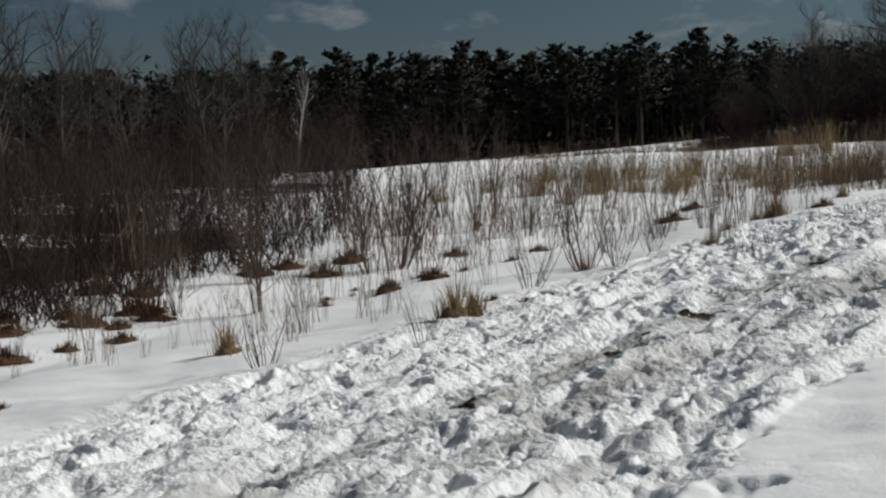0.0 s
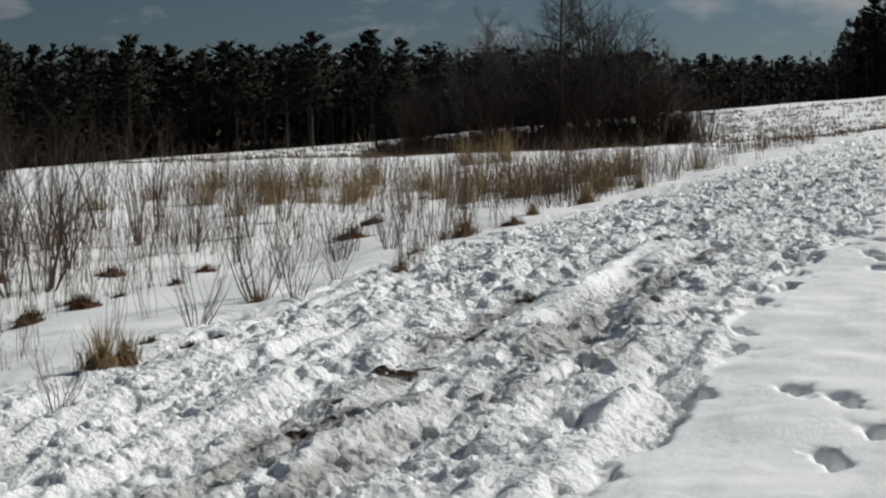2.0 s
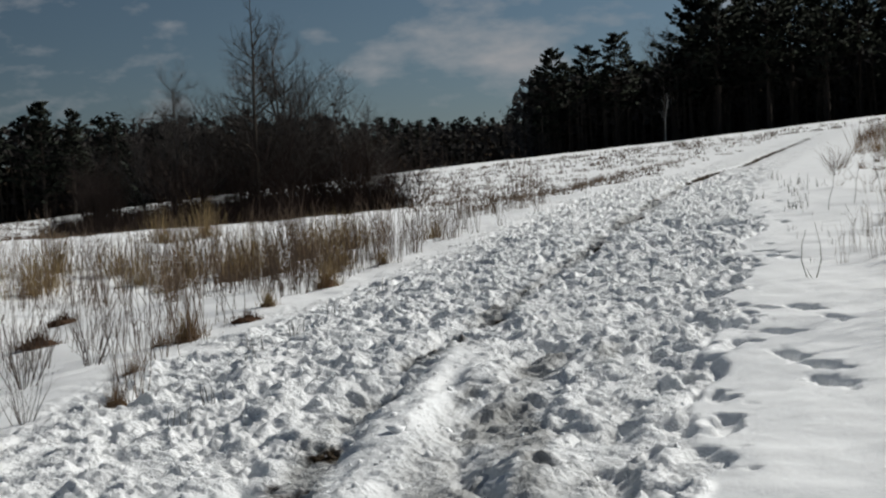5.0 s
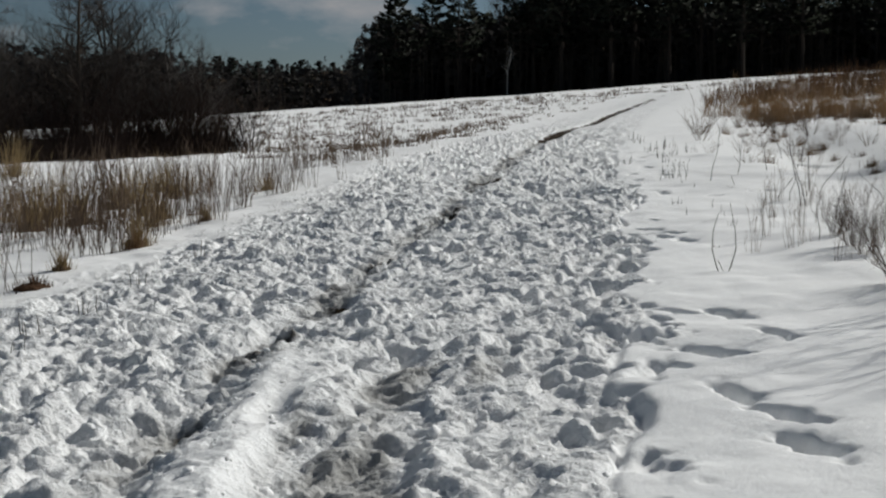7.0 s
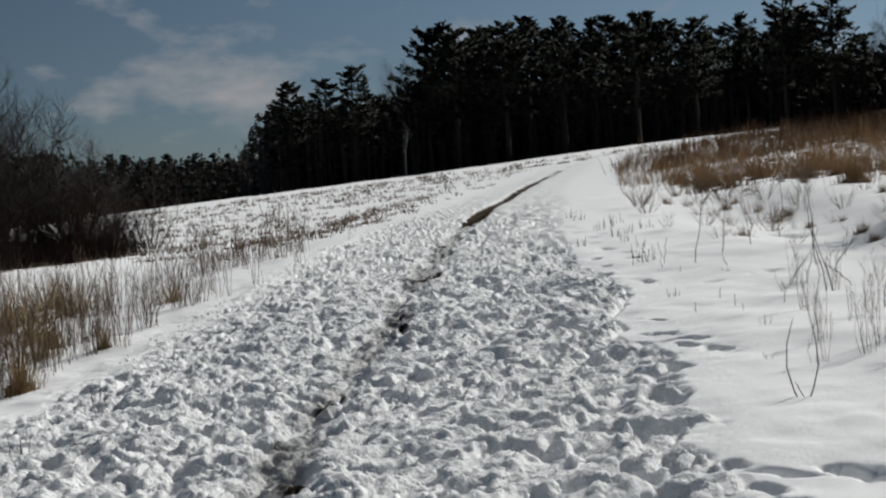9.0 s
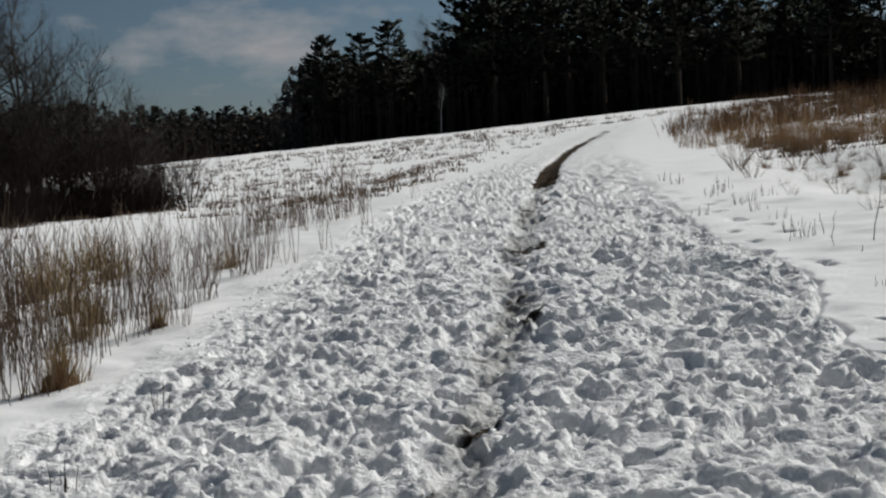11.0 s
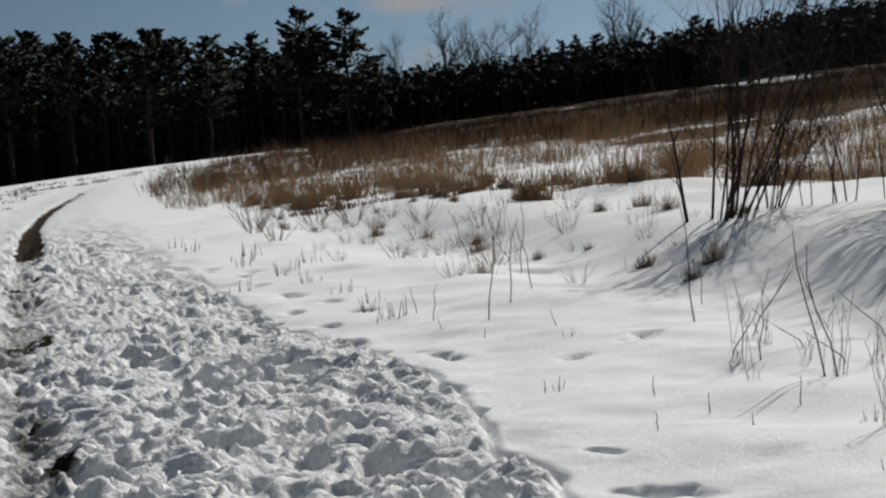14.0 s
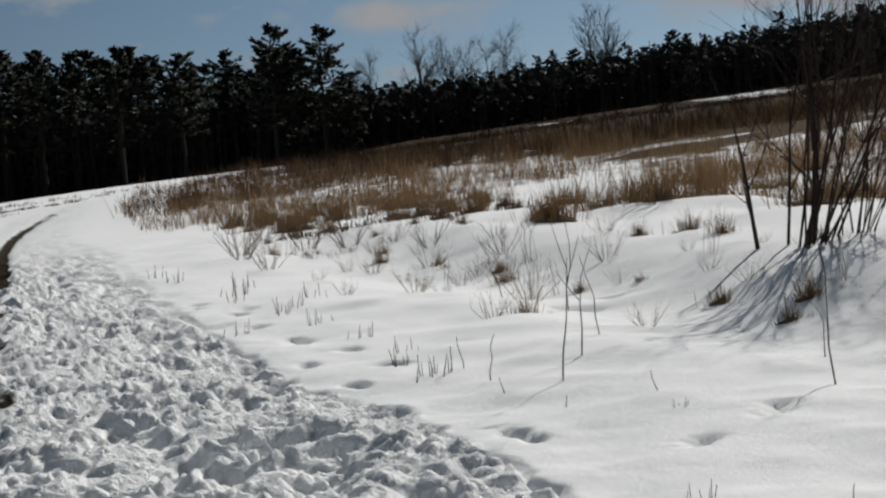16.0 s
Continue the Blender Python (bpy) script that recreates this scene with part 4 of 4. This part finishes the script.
for i, (x, y, s) in enumerate(((-1.95, 17.6, 0.9), (-1.9, 22.6, 1.05), (-1.1, 23.4, 0.8), (-0.55, 21.3, 1.15), (-0.3, 23.0, 0.9), (-0.9, 20.9, 0.8), (-2.4, 20.4, 0.8), (-5.2, 20.6, 1.0), (-4.7, 21.2, 1.0), (-3.7, 23.4, 1.1), (-4.1, 22.0, 1.0), (1.3, 24.5, 0.7), (2.2, 26.0, 0.7),
                                (-2.9, 18.0, 0.6), (-4.4, 18.6, 0.8), (-5.6, 18.9, 0.9), (-3.3, 19.0, 0.8), (-2.8, 22.5, 1.0), (0.6, 25.8, 0.9), (-0.6, 25.4, 1.1), (0.9, 27.6, 1.0), (2.9, 28.3, 0.8), (1.8, 23.2, 0.7), (0.1, 27.9, 1.0), (-1.6, 26.2, 1.1))):
    plant(("front", i % 2), FRONT[i % 2], x, y, i * 1.7, s)

# ---- tussocks, weeds and grass beside the track ----
FAN = shrub(91, 0.75, 12, 0.7, 1, M_TWIG, "low fan of bare brown twigs in snow", "twig_fan")
for i, (x, y, s) in enumerate(((0.83, 15.4, 0.95), (1.46, 16.9, 1.15), (1.75, 16.4, 0.7), (-0.16, 11.6, 0.6), (-1.31, 11.8, 0.75), (2.25, 17.5, 0.55), (3.0, 18.0, 0.4), (1.9, 18.6, 0.8), (2.6, 19.8, 0.9), (3.3, 20.6, 0.8))):
    plant("fan", FAN, x, y, i * 2.1, s)
MOUND = tuft(101, 0.2, 320, 0.28, M_MOUND, "low reddish-brown mound of matted leaves and grass", 0.3, "grass_mound", M_MOUND)
for i, (x, y, s) in enumerate(((-0.54, 17.7, 0.85), (0.28, 19.7, 0.5), (-0.15, 19.4, 0.9), (-1.0, 18.4, 0.35), (0.45, 14.4, 0.5), (0.7, 13.8, 0.5), (0.95, 14.3, 0.3), (1.3, 21.8, 0.7), (-1.2, 16.9, 0.6), (3.4, 24.0, 1.1), (4.1, 26.6, 1.0), (5.2, 22.3, 0.8),
                                (-3.4, 17.2, 0.8), (-4.0, 17.3, 0.5), (-4.5, 17.0, 1.1), (-3.1, 11.4, 0.5), (-3.6, 19.9, 1.3), (-4.2, 20.0, 1.4), (0.9, 20.6, 0.6), (-2.0, 21.6, 1.2), (-1.2, 22.0, 1.3), (0.2, 22.3, 1.0),
                                (-3.79, 17.45, 1.2), (-4.07, 15.32, 1.1), (-4.39, 15.21, 0.9), (-3.66, 15.94, 0.7), (-3.18, 16.26, 0.8), (-0.57, 18.28, 0.8), (-0.06, 18.23, 0.9), (-1.27, 18.21, 0.55), (-1.03, 19.49, 0.45), (-4.3, 15.6, 0.9), (-4.8, 15.4, 0.9))):
    plant("mound", MOUND, x, y, i * 1.3, s, 0.03)
MATTED = tuft(106, 0.34, 420, 0.38, M_MOUND, "wide brown clump of matted dead grass under shrubs", 0.25, thatch=M_MOUND)
for i, (x, y, s) in enumerate(((-3.11, 17.69, 1.0), (-3.37, 18.28, 1.1), (-4.1, 18.0, 0.8), (-4.8, 17.8, 0.9), (-1.5, 20.9, 0.9), (-2.4, 21.2, 1.0))):
    plant("matted", MATTED, x, y, i * 1.7, s, 0.04)
TUSSOCK = tuft(102, 0.42, 260, 0.2, M_TAN, "tan dry grass tussock drooping over snow")
for i, (x, y, s) in enumerate(((0.09, 13.3, 0.8), (0.25, 13.5, 0.6), (-1.7, 12.9, 0.75), (4.38, 21.5, 0.8), (6.8, 24.5, 0.9), (8.3, 26.6, 0.6), (5.6, 22.9, 0.6), (7.9, 30.3, 1.2), (7.2, 30.2, 1.3), (8.9, 31.9, 1.1), (8.2, 27.9, 0.8))):
    plant("tussock", TUSSOCK, x, y, i * 2.3, s, 0.02)
STAND = tuft(103, 1.15, 300, 0.6, M_TAN, "stand of tall tan dry grass", 0)
for i, (x, y, s) in enumerate(((2.3, 34.6, 0.9), (3.2, 34.0, 0.8), (4.1, 34.5, 1.0), (5.3, 34.3, 1.0), (6.2, 33.5, 0.9), (8.6, 40.5, 1.0), (9.6, 41.0, 1.1), (7.8, 31.4, 1.0), (7.1, 32.0, 0.9), (8.7, 30.1, 0.8), (9.4, 33.0, 0.9), (6.4, 30.5, 0.8), (10.4, 33.6, 0.8), (11.0, 36.2, 0.9), (0.0, 31.0, 0.6), (1.9, 31.3, 0.7), (2.9, 30.7, 0.7), (3.7, 31.1, 0.8), (4.5, 31.4, 0.9), (4.9, 32.5, 0.7), (6.2, 31.8, 0.8), (7.6, 30.7, 0.9), (7.8, 27.0, 0.5), (11.1, 31.6, 0.5), (1.0, 32.2, 0.6), (3.3, 32.6, 0.8), (2.3, 29.3, 0.5))):
    plant("stand", STAND, x, y, i * 1.9, s, 0.02)
RUSTY = [tuft(104, 0.6, 240, 0.32, M_RUST, "rust-brown dry grass tussock at the field's edge", 0.25), tuft(105, 0.5, 220, 0.3, M_STRAW, "straw-brown dry grass tussock at the field's edge", 0.25)]
for i in range(95):
    y = rnd.uniform(26.5, 48)
    s = (5.2 + 1.4 * (y < 34)) + 7.0 * rnd.random() ** 1.4
    x = float(rut_x(y)) + s / 0.85
    if value_noise(x / 2.4, y / 2.4, 83) > -0.25:
        plant(("rusty", i % 2), RUSTY[i % 2], x, y, rnd.uniform(0, 6), rnd.uniform(0.6, 1.25), 0.02)
for x, y, size in ((4.38, 21.41, 0.65), (4.15, 21.6, 0.4), (6.72, 24.3, 0.5), (2.9, 17.6, 0.35), (3.3, 18.9, 0.4), (1.46, 16.7, 0.45)):
    plant(("rusty", 0), RUSTY[0], x, y, x * 3, size, 0.02)
WEEDS = [weed(111, 0.95, 8, 0.3, twigs=4), weed(112, 0.75, 9, 0.45, twigs=4), weed(113, 1.15, 7, 0.24, twigs=5)]
for i, (x, y, s) in enumerate(((4.38, 21.4, 1.0), (4.2, 21.3, 1.1), (4.45, 21.5, 1.1), (4.3, 21.55, 1.0), (3.6, 19.6, 0.9), (3.75, 19.8, 1.0), (2.9, 17.6, 0.9), (3.1, 17.9, 0.8), (4.0, 22.0, 1.0), (4.4, 21.1, 1.1), (6.84, 24.5, 0.9), (6.6, 24.3, 0.8), (8.24, 27.8, 0.7), (8.4, 26.4, 0.7), (10.6, 29.9, 0.8), (12.2, 31.3, 0.7), (17.5, 40.5, 0.7), (18.3, 39.8, 0.6), (-1.25, 14.2, 0.8), (9.5, 28.6, 0.8), (11.3, 30.4, 0.8), (14.2, 34.0, 0.7))):
    plant(("weed", i % 3), WEEDS[i % 3], x, y, i * 1.1, s)
for i in range(330):
    y = 17 + 22 * rnd.random() ** 0.9
    s = -3.0 - 8.0 * rnd.random() ** 1.3
    x = float(rut_x(y)) + s / 0.85
    if value_noise(x / 3.1, y / 3.1, 71) < -0.25 or (y < 24 and rnd.random() < 0.5):
        continue
    k = rnd.randint(0, 2)
    plant(("weed", k), WEEDS[k], x, y, rnd.uniform(0, 6), rnd.uniform(0.5, 1.25))

for i in range(95):
    az, r = rnd.uniform(-19, 2), rnd.uniform(13.5, 24)
    x, y = r * math.sin(radians(az)), r * math.cos(radians(az))
    if float(aside(x, y)) < -3.4:
        k = rnd.randint(0, 2)
        plant(("weed", k), WEEDS[k], x, y, rnd.uniform(0, 6), rnd.uniform(0.35, 0.8))
# ---- right of the track: the snow bank with its willow, stubble and twigs ----
WILLOW = [shrub(121, 2.6, 15, 0.3, 2, M_REDTWIG, "leafless willow clump of leaning dark stems on the snow bank", "willow", (1, 3), 0.75, (0.3, -0.36), 0.15), shrub(122, 1.9, 2, 0.12, 2, M_REDTWIG, "slender leafless willow stems on the snow bank", "willow", (1, 3), 0.9),
          shrub(123, 2.3, 1, 0.08, 2, M_REDTWIG, "single stout leafless willow stem on the snow bank", "willow", (1, 2), 1.9)]
for x, y, k, s, turn in ((17.95, 24.6, 0, 1.0, 0.0), (18.2, 24.35, 0, 0.6, 0.5), (17.9, 25.05, 2, 0.75, 1.0), (18.3, 24.1, 1, 0.75, 2.0), (18.55, 23.95, 1, 0.85, 3.0), (18.75, 23.85, 1, 0.8, 4.4), (19.0, 23.6, 1, 0.7, 5.0), (17.6, 22.3, 0, 1.0, 0.2), (17.5, 22.0, 1, 1.0, 4.0), (18.8, 23.0, 0, 0.95, 1.4), (19.2, 22.5, 0, 1.0, 3.1), (18.5, 22.4, 0, 0.9, 4.6)):
    plant(("willow", k), WILLOW[k], x, y, turn, s)
BRUSH = shrub(131, 0.6, 12, 0.9, 1, M_WEED, "low grey dome of brittle dead weeds", "dead_weed_bush")
for i, (x, y, s) in enumerate(((22.0, 35.3, 1.1), (21.2, 34.4, 0.9), (19.9, 32.6, 0.8), (23.0, 34.2, 1.2), (22.6, 33.0, 0.7), (20.0, 30.2, 0.7), (17.2, 26.8, 0.7), (18.8, 27.1, 0.6), (20.1, 29.3, 0.7), (19.0, 28.4, 0.5), (24.0, 36.0, 1.0), (25.5, 38.5, 1.1), (21.4, 31.4, 0.8))):
    plant("brush", BRUSH, x, y, i * 1.4, s)
for i in range(34):
    y = rnd.uniform(24.5, 36)
    x = float(rut_x(y)) + rnd.uniform(3.2, 6.4) / 0.85
    plant("brush", BRUSH, x, y, i * 1.9, rnd.uniform(0.22, 0.5))

# small rusty and grey tufts that pierce the snow slope below the field
for i in range(44):
    y = rnd.uniform(23.5, 38)
    x = float(rut_x(y)) + rnd.uniform(3.6, 6.8) / 0.85
    if i % 3:
        plant(("rusty", i % 2), RUSTY[i % 2], x, y, i * 2.3, rnd.uniform(0.22, 0.5), 0.03)
    else:
        plant(("weed", i % 3), WEEDS[i % 3], x, y, i * 2.3, rnd.uniform(0.3, 0.7))

# brambles low on the bank, and the saplings beyond them that lay their shadows on the snow
BANK = shrub(132, 0.75, 22, 0.75, 2, M_TWIG, "low dense bramble of brown twigs on the snow bank", "bramble", (1, 3), 0.8)
for i, (x, y, s) in enumerate(((8.85, 16.05, 0.75), (8.98, 15.72, 0.85), (9.3, 16.0, 0.7), (9.62, 17.2, 0.45), (9.75, 17.45, 0.5), (10.15, 18.1, 0.4))):
    plant("bank", BANK, x, y, i * 2.2, s)
SAPLING = shrub(133, 2.6, 6, 0.3, 2, M_BARK, "tall leafless sapling clump on the snow bank", "sapling", (1, 2), 0.9)
for i, (x, y, s) in enumerate(((9.7, 14.6, 0.9), (10.2, 15.2, 1.0), (10.6, 14.4, 0.8))):
    plant("sapling", SAPLING, x, y, i * 2.9, s)
for i in range(26):
    x, y = rnd.uniform(9.2, 12.6), 0
    y = 17.3 + (x - 9.4) * 1.15 + rnd.gauss(0, 0.45)
    plant(("weed", i % 3), WEEDS[i % 3], x, y, i * 1.3, rnd.uniform(0.2, 0.5))


def twig(x, y, h, lean, turn, forked=0):
    """A single dead stem stuck in the snow."""
    rng = random.Random(int(x * 977 + y * 131))
    ob = standing("dead_sapling", "single dark dead sapling poking out of the snow" if not forked else "thin forked dead sapling leaning out of the snow", "twig", "dead saplings in the snow")
    w = Wood()
    way = Vector((math.cos(turn) * lean, math.sin(turn) * lean, 1)).normalized()
    pts = [Vector((0, 0, -0.08))]
    for i in range(1, 5):
        pts.append(way * h * i / 4 + Vector((rng.gauss(0, 0.012), rng.gauss(0, 0.012), 0)) * h * 2)
    r = 0.0025 + 0.0032 * min(1, h)
    w.tube(pts, [r * (1 - 0.14 * i) for i in range(5)], 5)
    part("stem", w.mesh("stem", M_BARK), ob)
    for _ in range(forked):
        p = pts[2].lerp(pts[4], rng.random())
        b = Wood()
        d = (way + Vector((rng.gauss(0, 0.6), rng.gauss(0, 0.6), 0.2))).normalized()
        b.tube([p, p + d * h * 0.18 + Vector((0, 0, 0.01)), p + d * h * 0.33 + Vector((0, 0, 0.05 * h))], [r * 0.55, r * 0.45, r * 0.25], 4)
        part("twig", b.mesh("twig", M_BARK), ob)
    ob.location = (x, y, ground_z(x, y) - 0.01)
    return ob


for x, y, h, lean, turn, f in ((13.18, 24.03, 0.26, 0.12, 0, 0), (12.92, 23.74, 0.10, 0.3, 3, 0), (13.17, 23.57, 0.65, 0.28, 0.2, 2), (13.81, 23.9, 0.6, 0.35, 0.3, 1), (13.45, 22.21, 0.72, 0.06, 2.6, 0), (12.66, 23.18, 0.07, 0.1, 0, 0), (11.29, 21.08, 0.10, 0.2, 0.5, 0),
                               (11.06, 20.65, 0.08, 0, 0, 0), (11.26, 20.33, 0.13, 0.05, 0, 0), (11.95, 20.51, 0.62, 0.25, 2.8, 1), (11.93, 20.56, 0.7, 0.22, 2.4, 0), (12.19, 21.05, 0.4, 0.45, 0.4, 1), (10.83, 20.31, 0.06, 0, 0, 0), (10.68, 20.66, 0.08, 0.1, 1, 0)):
    twig(x, y, h, lean, turn, f)
for x, y, h, lean, turn, f in ((12.16, 21.22, 0.34, 0.7, -0.5, 1), (12.6, 21.0, 0.4, 1.3, 2.4, 0), (13.0, 21.6, 0.5, 0.8, -0.7, 1), (12.3, 20.6, 0.3, 1.4, 2.2, 0), (12.8, 20.4, 0.6, 0.5, -0.6, 1), (13.3, 20.9, 0.4, 1.0, 2.3, 0), (14.6, 24.3, 0.5, 0.25, 3.0, 0), (16.5, 25.9, 0.7, 0.15, 0.2, 0),
                               (17.0, 26.9, 0.5, 0.3, 2.0, 1), (13.55, 24.5, 0.2, 0.3, 3.0, 0), (13.0, 22.9, 0.15, 0.6, 3.4, 0), (14.3, 22.7, 0.3, 0.6, 0.6, 1), (9.9, 18.0, 0.3, 0.2, 1.0, 1), (11.3, 19.4, 0.5, 0.5, 0.4, 1)):
    twig(x, y, h, lean, turn, f)
# the two stems that bow together over a dark stub
for a, h in ((1, 0.46), (-1, 0.40)):
    ob = standing("bowed_sapling", "thin bare sapling bowing up from a dark stub in the snow", "twig", "bowed saplings")
    w = Wood()
    w.tube([Vector((0, 0, -0.05)), Vector((a * 0.032, -a * 0.022, 0.05)), Vector((a * 0.055, -a * 0.04, 0.16)), Vector((a * 0.05, -a * 0.036, 0.28)), Vector((a * 0.022, -a * 0.015, h))], [0.004, 0.0038, 0.0033, 0.0026, 0.0015], 5)
    part("stem", w.mesh("stem", M_BARK), ob)
    ob.location = (8.43 + a * 0.012, 17.24, ground_z(8.43, 17.24) - 0.01)
twig(8.43, 17.235, 0.1, 0.5, 2.5, 1)

STUB = weed(141, 0.17, 6, 0.3, M_BARK, "cut dark stubble poking out of the snow", 0)
for i, (x, y, s) in enumerate(((13.71, 25.11, 1.0), (13.32, 24.53, 1.3), (13.42, 24.6, 1.0), (14.74, 26.39, 0.9), (14.1, 25.4, 0.9), (11.3, 21.66, 0.7), (16.77, 29.79, 1.3), (16.0, 28.4, 1.2), (16.3, 28.6, 1.2), (15.4, 27.4, 1.0), (17.5, 30.6, 1.4), (18.2, 31.2, 1.4), (12.7, 22.6, 0.5), (10.2, 19.4, 0.6), (9.2, 18.3, 0.5), (11.0, 19.9, 0.6), (11.8, 20.0, 0.5),
                                 (15.0, 27.9, 1.0), (17.0, 29.0, 1.2), (18.8, 33.0, 1.4), (19.4, 34.0, 1.4), (3.4, 16.9, 1.0), (4.0, 18.3, 1.1), (4.4, 19.1, 1.2), (3.0, 16.2, 0.9), (5.0, 20.0, 1.0), (5.8, 21.4, 1.0), (6.9, 23.0, 1.0))):
    plant("stub", STUB, x, y, i * 2.7, s, 0.01)


# ---- grass that nobody could count ----
def sward(name, label, mat, n, spot, height, width, wide=1.0):
    rng = random.Random(len(name) * 13)
    w = Wood()
    for _ in range(n):
        at = spot(rng)
        if at is None:
            continue
        x, y, k = at
        z = ground_z(x, y) - 0.02
        clump = rng.uniform(0.45, 1.35)
        for _ in range(rng.randint(7, 11)):
            foot = Vector((x + rng.gauss(0, 0.11) * k * wide, y + rng.gauss(0, 0.11) * k * wide, z))
            h = height * clump * rng.uniform(0.4, 1.1) * k
            w.blade(foot, foot + Vector((rng.gauss(0, 0.28) * h, rng.gauss(0, 0.28) * h, h)), width * k, Vector((0, 0, 0.05 * h)), rng)
    return tagged(new(name, w.mesh(name, mat)), label, "grass", kind="stuff")


def brown_field(lo, r0, r1):
    def spot(rng):
        r = r0 + (r1 - r0) * rng.random() ** 1.4
        az = rng.uniform(33, 80)
        x, y = 5 + r * math.sin(radians(az)), 15 + r * math.cos(radians(az))
        s = float(aside(x, y))
        if s < 4.6 + 2.2 * (y < 33) or (s < 9 and rng.random() < 0.4):
            return None
        if value_noise(x / 2.2, y / 1.6, 81) + 0.7 * value_noise(x / 6, y / 5, 82) < lo + 0.1 - 0.26 * step(32, 44, r) - 0.42 * step(55, 85, r):
            return None
        return x, y, min(1.35, 0.8 + r / 110) * (0.75 + 0.55 * float(value_noise(x / 1.1, y / 1.0, 84)))
    return spot


def stubble(rng):
    az, r = rng.uniform(-4, 47), 34 + 110 * rng.random() ** 1.3
    x, y = 3 + r * math.sin(radians(az)), 11 + r * math.cos(radians(az))
    s = float(aside(x, y))
    if -3.2 < s < 4 or (s > -3.2 and az < 40) or value_noise(x / 5, y / 3, 91) < -0.45:
        return None
    return x, y, 0.7 + r / 130


sward("dry_field_grass", "rust-brown dry grass standing in patches in the snow", M_RUST, 15000, brown_field(0.2, 22, 100), 0.7, 0.011, 0.9)
sward("pale_field_grass", "pale straw grass scattered between snow patches", M_STRAW, 6000, brown_field(-0.15, 22, 100), 0.34, 0.008, 1.3)
sward("far_field_grass", "dense dark brown grass on the far side of the field", M_MOUND, 8500, brown_field(-0.1, 70, 190), 0.75, 0.022, 1.8)
sward("field_stubble", "grey-brown stubble clumps all over the snowy field", M_WEED, 4600, stubble, 0.16, 0.03, 1.2)


def verge(rng):
    y = 40 + 42 * rng.random()
    s = -rng.gauss(5.0, 0.3) - 0.02 * (y - 33)
    x = float(rut_x(y)) + s / 0.85
    if value_noise(x / 2.0, y / 2.0, 96) < -0.2:
        return None
    return x, y, 0.8 + y / 150


sward("verge_grass", "grey-brown dead grass in a line along the track", M_WEED, 230, verge, 0.2, 0.014, 1.5)


def weed_band(rng):
    y = 18 + 19 * rng.random()
    x = float(rut_x(y)) - (3.2 + 11 * rng.random() ** 1.2) / 0.85
    if x < -1.5 or (y < 24 and rng.random() < 0.7) or value_noise(x / 2.3, y / 2.3, 95) < -0.3 + 0.5 * (y > 27):
        return None
    return x, y, rng.uniform(0.6, 1.2)


def stalks():
    rng = random.Random(55)
    w = Wood()
    for _ in range(2700):
        at = weed_band(rng)
        if at is None:
            continue
        x, y, k = at
        z = ground_z(x, y) - 0.02
        for _ in range(rng.randint(2, 5)):
            p = Vector((x + rng.gauss(0, 0.12), y + rng.gauss(0, 0.12), z))
            h = rng.uniform(0.3, 0.95) * k
            q = p + Vector((rng.gauss(0, 0.1) * h, rng.gauss(0, 0.1) * h, h * 0.6))
            w.tube([p, q, q + Vector((rng.gauss(0, 0.1) * h, rng.gauss(0, 0.1) * h, h * 0.4))], [0.004, 0.003, 0.0015], 3)
            if rng.random() < 0.6:
                w.tube([q, q + Vector((rng.gauss(0, 0.22) * h, rng.gauss(0, 0.22) * h, h * 0.3))], [0.0025, 0.0012], 3)
    tagged(new("weed_stalks", w.mesh("weed_stalks", M_WEED)), "thin dry weed stalks all over the snowy slope", "weeds", kind="stuff")


stalks()
